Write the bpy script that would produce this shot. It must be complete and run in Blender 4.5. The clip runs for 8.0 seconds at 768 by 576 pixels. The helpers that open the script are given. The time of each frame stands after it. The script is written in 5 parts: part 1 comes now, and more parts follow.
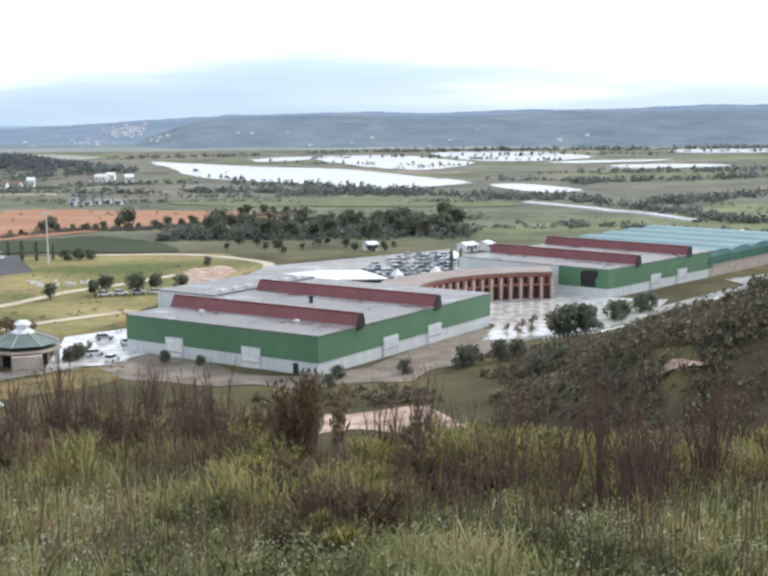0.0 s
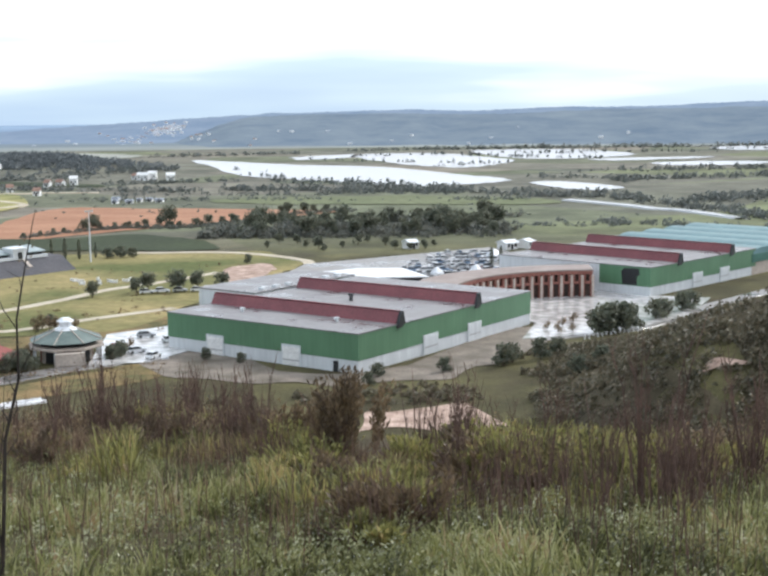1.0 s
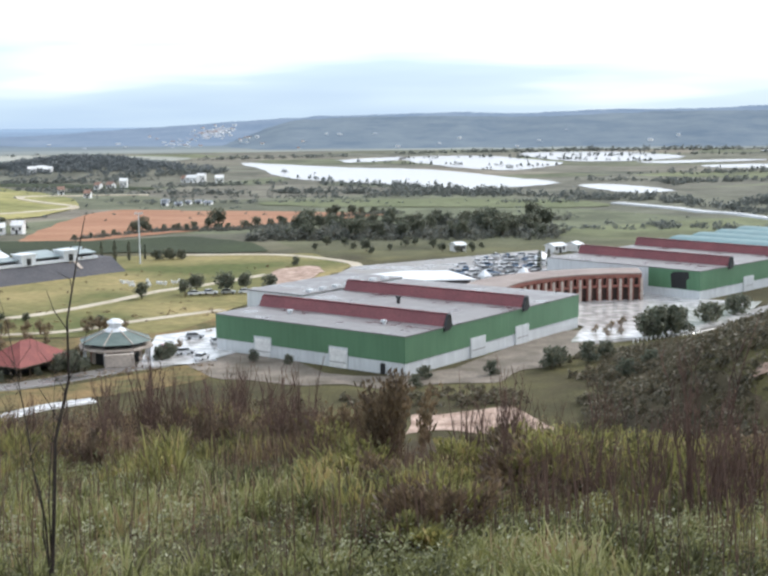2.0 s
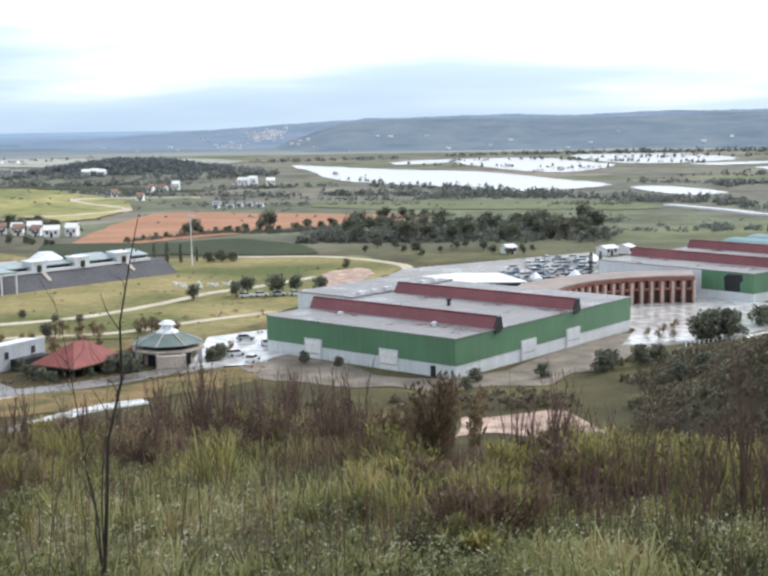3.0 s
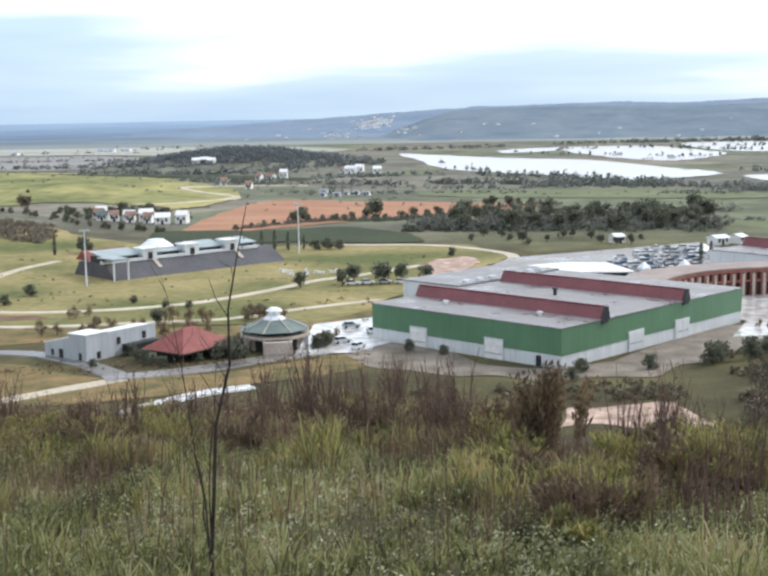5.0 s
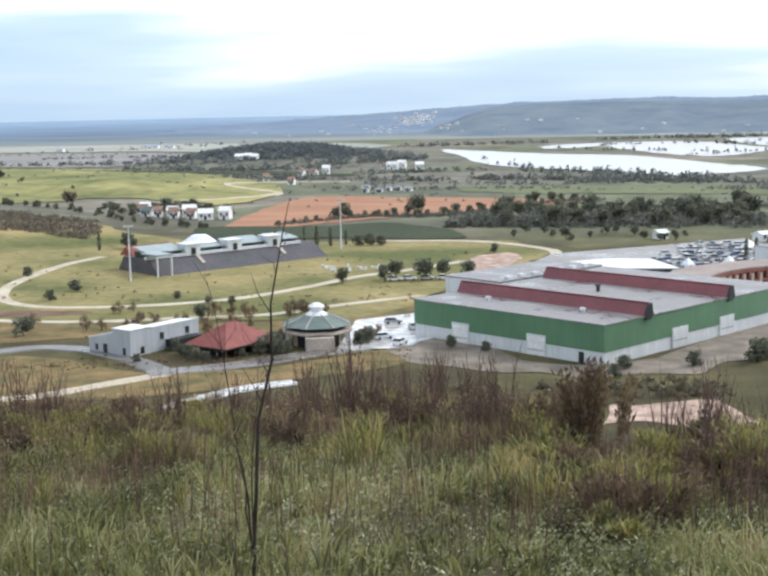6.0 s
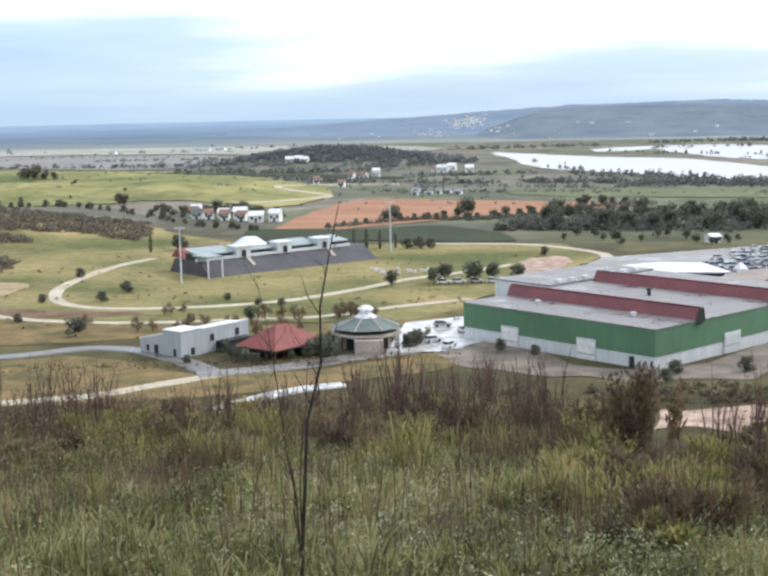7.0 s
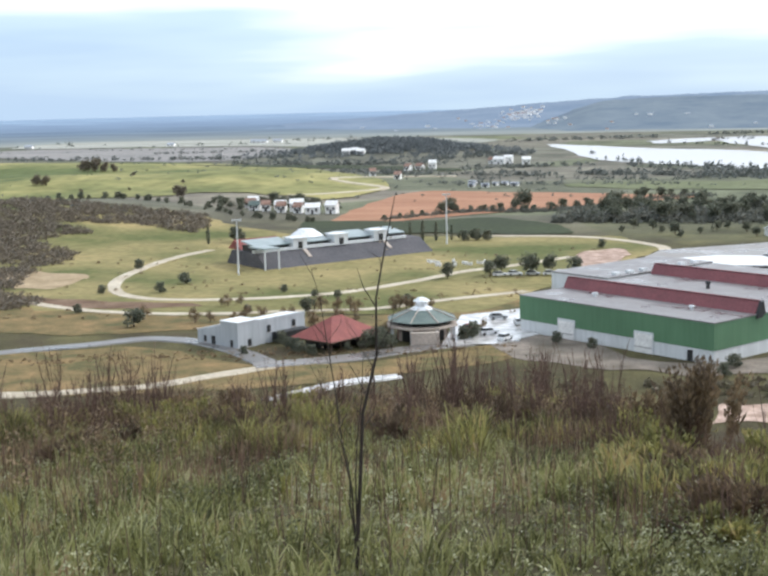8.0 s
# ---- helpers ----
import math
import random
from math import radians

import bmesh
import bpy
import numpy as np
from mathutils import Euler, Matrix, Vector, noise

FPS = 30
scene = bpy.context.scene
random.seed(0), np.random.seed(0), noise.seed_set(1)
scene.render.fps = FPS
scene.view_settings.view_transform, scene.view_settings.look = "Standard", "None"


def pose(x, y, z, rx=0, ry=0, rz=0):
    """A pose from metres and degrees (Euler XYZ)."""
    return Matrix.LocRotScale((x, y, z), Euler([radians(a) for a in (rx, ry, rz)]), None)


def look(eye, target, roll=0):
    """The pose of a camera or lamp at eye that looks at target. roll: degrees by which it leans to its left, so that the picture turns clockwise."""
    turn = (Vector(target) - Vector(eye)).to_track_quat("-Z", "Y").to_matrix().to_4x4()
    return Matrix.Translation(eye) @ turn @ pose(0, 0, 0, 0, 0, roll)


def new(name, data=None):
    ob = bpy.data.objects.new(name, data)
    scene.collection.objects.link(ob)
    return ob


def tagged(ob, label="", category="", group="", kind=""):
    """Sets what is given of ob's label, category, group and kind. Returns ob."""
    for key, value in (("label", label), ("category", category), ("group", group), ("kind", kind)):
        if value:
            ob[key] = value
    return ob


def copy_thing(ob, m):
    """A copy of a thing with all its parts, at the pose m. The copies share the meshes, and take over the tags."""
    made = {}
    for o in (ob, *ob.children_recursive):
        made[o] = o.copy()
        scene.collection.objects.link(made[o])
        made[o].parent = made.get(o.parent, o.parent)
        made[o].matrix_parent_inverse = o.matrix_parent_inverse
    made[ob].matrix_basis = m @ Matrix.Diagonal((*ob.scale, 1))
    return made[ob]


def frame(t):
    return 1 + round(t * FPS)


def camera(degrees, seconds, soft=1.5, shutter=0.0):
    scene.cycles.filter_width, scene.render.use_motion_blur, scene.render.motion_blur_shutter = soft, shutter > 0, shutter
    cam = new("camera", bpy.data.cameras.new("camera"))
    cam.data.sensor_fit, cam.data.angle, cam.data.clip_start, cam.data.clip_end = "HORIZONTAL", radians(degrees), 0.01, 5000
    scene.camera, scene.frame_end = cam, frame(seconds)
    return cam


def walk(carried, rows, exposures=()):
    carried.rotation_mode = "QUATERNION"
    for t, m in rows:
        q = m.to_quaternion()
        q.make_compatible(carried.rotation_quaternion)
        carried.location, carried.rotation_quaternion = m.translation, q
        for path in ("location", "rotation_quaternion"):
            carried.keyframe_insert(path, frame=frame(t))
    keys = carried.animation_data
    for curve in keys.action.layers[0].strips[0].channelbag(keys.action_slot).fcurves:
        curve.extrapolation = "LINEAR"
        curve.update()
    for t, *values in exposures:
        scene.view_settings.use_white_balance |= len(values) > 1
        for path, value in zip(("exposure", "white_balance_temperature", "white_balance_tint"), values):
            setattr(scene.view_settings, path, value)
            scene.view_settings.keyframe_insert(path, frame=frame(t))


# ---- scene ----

cam = camera(33.55, 8.0, soft=2.7)
EYE = 52.0
# seconds, yaw to the left, pitch, roll: a slow pan from one spot on the hilltop
ROWS = [
    (0.0, 0.000, -7.950, -0.300), (0.5, 0.838, -8.014, -0.398), (1.0, 1.816, -8.035, -0.505),
    (1.5, 2.904, -7.970, -0.526), (3.0, 6.246, -7.770, -0.790), (3.5, 7.630, -7.740, -0.885),
    (4.0, 8.994, -7.908, -0.987), (4.5, 10.060, -8.080, -0.982), (6.0, 12.956, -8.365, -1.159),
    (6.5, 13.950, -8.254, -1.203), (7.0, 15.193, -8.195, -1.184), (7.5, 16.531, -8.326, -1.250),
    (8.0, 17.743, -8.497, -1.346),
]
walk(cam, [(t, pose(0, 0, EYE, 0, 0, yaw) @ pose(0, 0, 0, 90 + pitch, 0, 0) @ pose(0, 0, 0, 0, 0, roll)) for t, yaw, pitch, roll in ROWS],
     [(0.0, 0.42, 6080, 10), (8.0, 0.42, 6080, 10)])

# ---- sky and sun ----
SUN_HEADING, SUN_HEIGHT = 48.0, 38.0
world = bpy.data.worlds.new("world")
scene.world = world
world.use_nodes = True
wn, wl = world.node_tree.nodes, world.node_tree.links
wn.clear()
w_out = wn.new("ShaderNodeOutputWorld")
w_bg = wn.new("ShaderNodeBackground")
w_sky = wn.new("ShaderNodeTexSky")
w_sky.sky_type, w_sky.sun_disc = "NISHITA", False
w_sky.sun_elevation, w_sky.sun_rotation = radians(SUN_HEIGHT), radians(SUN_HEADING)
w_dim = wn.new("ShaderNodeVectorMath")
w_dim.operation = "SCALE"
w_dim.inputs["Scale"].default_value = 0.12
wl.new(w_sky.outputs["Color"], w_dim.inputs[0])
w_co = wn.new("ShaderNodeTexCoord")
w_map = wn.new("ShaderNodeMapping")
w_map.inputs["Scale"].default_value = (1.0, 1.0, 9.0)
wl.new(w_co.outputs["Generated"], w_map.inputs["Vector"])
w_noise = wn.new("ShaderNodeTexNoise")
w_noise.inputs["Scale"].default_value, w_noise.inputs["Detail"].default_value = 2.6, 3.5
w_noise.inputs["Roughness"].default_value = 0.5
wl.new(w_map.outputs["Vector"], w_noise.inputs["Vector"])
w_sep = wn.new("ShaderNodeSeparateXYZ")
wl.new(w_co.outputs["Generated"], w_sep.inputs[0])
w_high = wn.new("ShaderNodeMapRange")
w_high.inputs["From Min"].default_value, w_high.inputs["From Max"].default_value = 0.0, 0.075
w_high.inputs["To Min"].default_value, w_high.inputs["To Max"].default_value = -0.08, 0.34
wl.new(w_sep.outputs["Z"], w_high.inputs["Value"])
w_side = wn.new("ShaderNodeMapRange")
w_side.inputs["From Min"].default_value, w_side.inputs["From Max"].default_value = -0.55, 0.1
w_side.inputs["To Min"].default_value, w_side.inputs["To Max"].default_value = -0.22, 0.08
wl.new(w_sep.outputs["X"], w_side.inputs["Value"])
w_sum = wn.new("ShaderNodeMath")
w_sum.operation = "ADD"
wl.new(w_noise.outputs["Fac"], w_sum.inputs[0])
wl.new(w_high.outputs["Result"], w_sum.inputs[1])
w_sum2 = wn.new("ShaderNodeMath")
w_sum2.operation = "ADD"
wl.new(w_sum.outputs[0], w_sum2.inputs[0])
wl.new(w_side.outputs["Result"], w_sum2.inputs[1])
w_ramp = wn.new("ShaderNodeValToRGB")
w_ramp.color_ramp.elements[0].position, w_ramp.color_ramp.elements[0].color = 0.33, (0.45, 0.58, 0.73, 1)
w_ramp.color_ramp.elements[1].position, w_ramp.color_ramp.elements[1].color = 0.70, (0.98, 1.0, 1.02, 1)
e = w_ramp.color_ramp.elements.new(0.52)
e.color = (0.56, 0.69, 0.77, 1)
wl.new(w_sum2.outputs[0], w_ramp.inputs["Fac"])
w_mix = wn.new("ShaderNodeMix")
w_mix.data_type = "RGBA"
w_mix.inputs["Factor"].default_value = 0.86
wl.new(w_dim.outputs["Vector"], w_mix.inputs["A"])
wl.new(w_ramp.outputs["Color"], w_mix.inputs["B"])
wl.new(w_mix.outputs["Result"], w_bg.inputs["Color"])
w_bg.inputs["Strength"].default_value = 1.0
wl.new(w_bg.outputs["Background"], w_out.inputs["Surface"])

sun = new("sun", bpy.data.lights.new("sun", "SUN"))
sun.data.energy, sun.data.angle, sun.data.color = 2.0, radians(12), (1.0, 0.94, 0.84)
sun_to = Vector((math.sin(radians(SUN_HEADING)) * math.cos(radians(SUN_HEIGHT)), math.cos(radians(SUN_HEADING)) * math.cos(radians(SUN_HEIGHT)), math.sin(radians(SUN_HEIGHT))))
sun.matrix_world = look(sun_to * 100 + Vector((0, 0, 60)), (0, 0, 60))


# ---- materials ----
def material(name, rough=0.8, metal=0.0, specular=0.5):
    m = bpy.data.materials.new(name)
    m.use_nodes = True
    b = m.node_tree.nodes["Principled BSDF"]
    b.inputs["Roughness"].default_value, b.inputs["Metallic"].default_value = rough, metal
    b.inputs["Specular IOR Level"].default_value = specular
    return m, m.node_tree.nodes, m.node_tree.links, b


def rgba(c):
    return (c[0], c[1], c[2], 1.0)


def noise_node(n, l, scale, detail=4, stretch=(1, 1, 1), space="Object", rough=0.55):
    co = n.new("ShaderNodeTexCoord")
    mp = n.new("ShaderNodeMapping")
    mp.inputs["Scale"].default_value = stretch
    l.new(co.outputs[space], mp.inputs["Vector"])
    t = n.new("ShaderNodeTexNoise")
    t.inputs["Scale"].default_value, t.inputs["Detail"].default_value = scale, detail
    t.inputs["Roughness"].default_value = rough
    l.new(mp.outputs["Vector"], t.inputs["Vector"])
    return t.outputs["Fac"]


def ramp_node(n, l, fac, stops):
    r = n.new("ShaderNodeValToRGB")
    for i, (at, c) in enumerate(stops):
        el = r.color_ramp.elements[i] if i < 2 else r.color_ramp.elements.new(at)
        el.position, el.color = at, rgba(c)
    l.new(fac, r.inputs["Fac"])
    return r.outputs["Color"]


def mix_node(n, l, fac, a, b, mode="MIX"):
    m = n.new("ShaderNodeMix")
    m.data_type, m.blend_type = "RGBA", mode
    for key, value in (("Factor", fac), ("A", a), ("B", b)):
        if isinstance(value, (int, float)):
            m.inputs[key].default_value = value
        elif isinstance(value, tuple):
            m.inputs[key].default_value = rgba(value)
        else:
            l.new(value, m.inputs[key])
    return m.outputs["Result"]


def bump_node(n, l, bsdf, height, strength=0.4, distance=0.02):
    b = n.new("ShaderNodeBump")
    b.inputs["Strength"].default_value, b.inputs["Distance"].default_value = strength, distance
    l.new(height, b.inputs["Height"])
    l.new(b.outputs["Normal"], bsdf.inputs["Normal"])


def surface(name, base, other, scale, rough=0.7, fine=0.0, stretch=(1, 1, 1), metal=0.0, low=0.35, high=0.7, bump=0.0, specular=0.5):
    """Two tones mixed by coarse noise, broken up by fine noise."""
    m, n, l, b = material(name, rough, metal, specular)
    coarse = noise_node(n, l, scale, 5, stretch)
    col = ramp_node(n, l, coarse, [(low, base), (high, other)])
    grain = noise_node(n, l, fine or scale * 9, 3, stretch)
    shade = ramp_node(n, l, grain, [(0.25, (0.72, 0.72, 0.72)), (0.75, (1.2, 1.2, 1.2))])
    l.new(mix_node(n, l, 1.0, col, shade, "MULTIPLY"), b.inputs["Base Color"])
    if bump:
        bump_node(n, l, b, grain, bump, 0.05)
    return m


def leafy(name, colours, rough=0.55, mottle=0.0):
    """Leaf or blade colour, different from piece to piece and from plant to plant."""
    m, n, l, b = material(name, rough, 0.0, 0.4)
    geo = n.new("ShaderNodeNewGeometry")
    info = n.new("ShaderNodeObjectInfo")
    patch = noise_node(n, l, 1.0, 4)
    add = n.new("ShaderNodeMath")
    add.operation = "MULTIPLY_ADD"
    l.new(geo.outputs["Random Per Island"], add.inputs[0])
    add.inputs[1].default_value = 0.6
    add2 = n.new("ShaderNodeMath")
    add2.operation = "MULTIPLY_ADD"
    l.new(patch, add2.inputs[0])
    add2.inputs[1].default_value = 2.5
    add2.inputs[2].default_value = -1.17
    l.new(add2.outputs[0], add.inputs[2])
    add3 = n.new("ShaderNodeMath")
    add3.operation = "MULTIPLY_ADD"
    l.new(info.outputs["Random"], add3.inputs[0])
    add3.inputs[1].default_value = 0.25
    l.new(add.outputs[0], add3.inputs[2])
    tuft = n.new("ShaderNodeMath")
    tuft.operation = "MULTIPLY_ADD"
    l.new(noise_node(n, l, 5.5, 2), tuft.inputs[0])
    tuft.inputs[1].default_value = mottle
    off = n.new("ShaderNodeMath")
    off.operation = "SUBTRACT"
    l.new(add3.outputs[0], off.inputs[0])
    off.inputs[1].default_value = 0.5 * mottle
    l.new(off.outputs[0], tuft.inputs[2])
    steps = [(i / (len(colours) - 1), c) for i, c in enumerate(colours)]
    col = ramp_node(n, l, tuft.outputs[0], [steps[0], steps[-1]] + steps[1:-1])
    l.new(col, b.inputs["Base Color"])
    thin = n.new("ShaderNodeBsdfTranslucent")
    l.new(col, thin.inputs["Color"])
    both = n.new("ShaderNodeMixShader")
    both.inputs["Fac"].default_value = 0.3
    l.new(b.outputs["BSDF"], both.inputs[1])
    l.new(thin.outputs["BSDF"], both.inputs[2])
    l.new(both.outputs["Shader"], n["Material Output"].inputs["Surface"])
    return m


def farmland():
    """Grass near by, a quilt of fields, hedges and bare earth further out."""
    m, n, l, b = material("farmland", 0.95, 0.0, 0.15)
    near = ramp_node(n, l, noise_node(n, l, 0.045, 6), [(0.32, (0.075, 0.062, 0.04)), (0.68, (0.15, 0.135, 0.065)), (0.5, (0.10, 0.092, 0.048))])
    co = n.new("ShaderNodeTexCoord")
    mp = n.new("ShaderNodeMapping")
    mp.inputs["Scale"].default_value, mp.inputs["Rotation"].default_value = (0.006, 0.0075, 0.0), (0, 0, 0.4)
    l.new(co.outputs["Object"], mp.inputs["Vector"])
    warp = n.new("ShaderNodeTexVoronoi")
    warp.inputs["Scale"].default_value, warp.inputs["Randomness"].default_value = 1.0, 0.9
    l.new(mp.outputs["Vector"], warp.inputs["Vector"])
    one = n.new("ShaderNodeSeparateColor")
    l.new(warp.outputs["Color"], one.inputs["Color"])
    # Quilt tones are greyed and paled, painting distance haze into the fields.
    quilt = ramp_node(n, l, one.outputs["Red"], [(0.0, (0.13, 0.142, 0.12)), (1.0, (0.21, 0.20, 0.17)), (0.25, (0.185, 0.205, 0.12)), (0.45, (0.155, 0.163, 0.13)),
                                                 (0.6, (0.24, 0.22, 0.185)), (0.8, (0.13, 0.142, 0.118))])
    sep = n.new("ShaderNodeSeparateXYZ")
    l.new(co.outputs["Object"], sep.inputs[0])
    away = n.new("ShaderNodeMapRange")
    away.inputs["From Min"].default_value, away.inputs["From Max"].default_value = 430, 560
    l.new(sep.outputs["Y"], away.inputs["Value"])
    col = mix_node(n, l, away.outputs["Result"], near, quilt)
    spots = ramp_node(n, l, noise_node(n, l, 0.02, 8, rough=0.72), [(0.40, (0.62, 0.62, 0.62)), (0.62, (1.15, 1.15, 1.1))])
    col = mix_node(n, l, 1.0, col, spots, "MULTIPLY")
    fine = noise_node(n, l, 1.3, 6, rough=0.7)
    col = mix_node(n, l, 1.0, col, ramp_node(n, l, fine, [(0.3, (0.75, 0.75, 0.75)), (0.7, (1.22, 1.2, 1.15))]), "MULTIPLY")
    l.new(col, b.inputs["Base Color"])
    bump_node(n, l, b, fine, 0.5, 0.3)
    return m


def wet(name, dark, pale, rough=0.18, scale=0.12):
    """Paving under a film of rain: puddles gleam, drier patches are dull."""
    m, n, l, b = material(name, rough, 0.0, 1.0)
    f = noise_node(n, l, scale, 6, rough=0.6)
    l.new(ramp_node(n, l, f, [(0.35, dark), (0.65, pale)]), b.inputs["Base Color"])
    r = n.new("ShaderNodeMapRange")
    r.inputs["From Min"].default_value, r.inputs["From Max"].default_value = 0.35, 0.65
    r.inputs["To Min"].default_value, r.inputs["To Max"].default_value = rough * 0.4, rough * 1.8
    l.new(f, r.inputs["Value"])
    l.new(r.outputs["Result"], b.inputs["Roughness"])
    return m


def plain(name, c, rough=0.6, metal=0.0):
    return surface(name, tuple(v * 0.88 for v in c), tuple(min(1, v * 1.08) for v in c), 0.6, rough, 7.0, metal=metal)


def cladding(name, c, d, period=1.0):
    """Ribbed painted sheet with faint run-off streaks."""
    m, n, l, b = material(name, 0.5, 0.0, 0.4)
    streak = noise_node(n, l, 0.8, 5, (1.6, 1.6, 0.12))
    big = noise_node(n, l, 0.09, 3)
    col = ramp_node(n, l, streak, [(0.3, c), (0.75, d)])
    col = mix_node(n, l, 1.0, col, ramp_node(n, l, big, [(0.3, (0.88, 0.88, 0.88)), (0.7, (1.08, 1.08, 1.08))]), "MULTIPLY")
    l.new(col, b.inputs["Base Color"])
    return m


M_LAND = farmland()
M_LIME = surface("limewash", (0.76, 0.76, 0.75), (0.88, 0.88, 0.87), 0.5, 0.8, 3.0)
M_GREEN = cladding("green_cladding", (0.095, 0.20, 0.112), (0.118, 0.235, 0.135))
M_WHITE = cladding("white_wall", (0.58, 0.61, 0.63), (0.74, 0.77, 0.79))
M_ROOF = wet("wet_roof_sheet", (0.165, 0.158, 0.16), (0.245, 0.237, 0.24), 0.46, 0.14)
M_RED = surface("red_sheet", (0.17, 0.046, 0.054), (0.225, 0.064, 0.07), 0.15, 0.5, 2.0, (1, 1, 1))
M_TEAL = surface("teal_roof", (0.085, 0.185, 0.20), (0.14, 0.26, 0.275), 0.1, 0.4, 1.5)
M_TEALD = surface("teal_fascia", (0.03, 0.11, 0.09), (0.05, 0.16, 0.12), 0.1, 0.5, 1.5)
M_BRICK = surface("brick_red", (0.22, 0.085, 0.066), (0.31, 0.135, 0.105), 0.4, 0.85, 3.0)
M_PALE = surface("pale_render", (0.42, 0.36, 0.31), (0.55, 0.48, 0.42), 0.4, 0.85, 3.0)
M_DARK = plain("dark_opening", (0.02, 0.022, 0.024), 0.5)
M_PAVE = wet("wet_paving", (0.14, 0.13, 0.125), (0.24, 0.22, 0.20), 0.3, 0.06)
# Wet paving whose pale tones also paint in the sky's glare.
M_GLARE = wet("glare_paving", (0.36, 0.35, 0.34), (0.74, 0.72, 0.70), 0.10, 0.3)
M_ASPH = wet("damp_asphalt", (0.11, 0.105, 0.10), (0.20, 0.19, 0.18), 0.4, 0.1)
M_TRACK = surface("pale_track", (0.42, 0.36, 0.27), (0.58, 0.52, 0.41), 0.12, 0.9, 1.0)
M_EARTH = surface("bare_pink_earth", (0.24, 0.155, 0.115), (0.58, 0.43, 0.35), 0.3, 0.9, 2.2, bump=0.5)
M_PLOUGH = surface("ploughed_red_soil", (0.30, 0.14, 0.075), (0.40, 0.21, 0.12), 0.02, 0.95, 0.5, (1, 3, 1))
M_MEADOW = surface("meadow", (0.11, 0.125, 0.045), (0.34, 0.275, 0.13), 0.019, 0.95, 0.4, (0.9, 0.9, 1), low=0.38, high=0.64, bump=0.3, specular=0.15)
# Coarse noise mixes grass tones and paints sunlit strips and shaded dips.
M_PASTURE = surface("pasture", (0.115, 0.14, 0.055), (0.36, 0.325, 0.14), 0.0075, 0.95, 0.12, (1, 0.75, 1), low=0.40, high=0.6, specular=0.15)
M_LILACFIELD = surface("lilac_field", (0.23, 0.225, 0.22), (0.31, 0.295, 0.28), 0.012, 0.95, 0.2, (0.5, 2, 1), specular=0.15)
M_PALEFIELD = surface("pale_field", (0.30, 0.31, 0.27), (0.42, 0.42, 0.38), 0.01, 0.95, 0.2, (0.5, 2, 1), specular=0.15)
M_LEY = surface("dull_green_ley", (0.135, 0.155, 0.085), (0.185, 0.20, 0.115), 0.015, 0.95, 0.2, specular=0.15)
M_SAND = surface("dry_sandy_earth", (0.30, 0.23, 0.14), (0.46, 0.36, 0.24), 0.09, 0.95, 0.8, specular=0.15)
M_CROP = surface("dark_crop", (0.045, 0.055, 0.035), (0.06, 0.075, 0.04), 0.02, 0.95, 0.4, specular=0.15)
M_OCHRE = surface("dry_ochre_grass", (0.105, 0.10, 0.045), (0.29, 0.195, 0.095), 0.13, 0.95, 1.5, specular=0.15)
M_TRUNK = surface("bark", (0.07, 0.05, 0.035), (0.12, 0.09, 0.065), 1.0, 0.9)
M_LEAF = leafy("tree_leaves", [(0.085, 0.10, 0.08), (0.12, 0.135, 0.10), (0.155, 0.165, 0.112), (0.195, 0.185, 0.13)])
M_SCRUB = leafy("scrub_leaves", [(0.085, 0.062, 0.042), (0.15, 0.11, 0.068), (0.23, 0.165, 0.095), (0.33, 0.235, 0.14)], mottle=0.9)
M_GRASS = leafy("grass_blades", [(0.065, 0.067, 0.027), (0.15, 0.155, 0.058), (0.27, 0.275, 0.10), (0.43, 0.42, 0.21), (0.34, 0.24, 0.135)], mottle=1.1)
# Hillock leaves paled towards blue: distance haze put into the colour.
M_HAZYWOOD = leafy("hazy_hillock_leaves", [(0.125, 0.145, 0.16), (0.14, 0.16, 0.172), (0.155, 0.175, 0.18), (0.18, 0.195, 0.195)])
M_STEM = surface("dark_stem", (0.022, 0.016, 0.013), (0.05, 0.037, 0.03), 3.0, 0.9)
M_WEED = leafy("weed_leaves", [(0.07, 0.072, 0.036), (0.17, 0.175, 0.08), (0.28, 0.29, 0.135), (0.46, 0.46, 0.31)], mottle=1.1)
# Far leaves, lightened and blued to paint in haze.
M_HAZYLEAF = leafy("hazy_far_leaves", [(0.105, 0.122, 0.122), (0.13, 0.147, 0.14), (0.155, 0.17, 0.155), (0.19, 0.195, 0.17)])
M_DRABLEAF = leafy("drab_leaves", [(0.12, 0.105, 0.085), (0.155, 0.135, 0.105), (0.19, 0.16, 0.12), (0.24, 0.195, 0.14)])
M_SPURLEAF = leafy("spur_leaves", [(0.075, 0.072, 0.05), (0.11, 0.10, 0.066), (0.145, 0.128, 0.082), (0.19, 0.155, 0.105)])
# Wood behind the halls, with a lighter haze tint in its tones.
M_HAZYWOODLEAF = leafy("hazy_wood_leaves", [(0.10, 0.113, 0.108), (0.125, 0.137, 0.122), (0.15, 0.158, 0.132), (0.19, 0.18, 0.14)])
M_PALESEED = plain("pale_seed", (0.55, 0.56, 0.46), 0.8)
M_SOIL = surface("bare_brown_soil", (0.14, 0.09, 0.06), (0.24, 0.165, 0.115), 0.12, 0.95, 1.2, bump=0.4, specular=0.15)
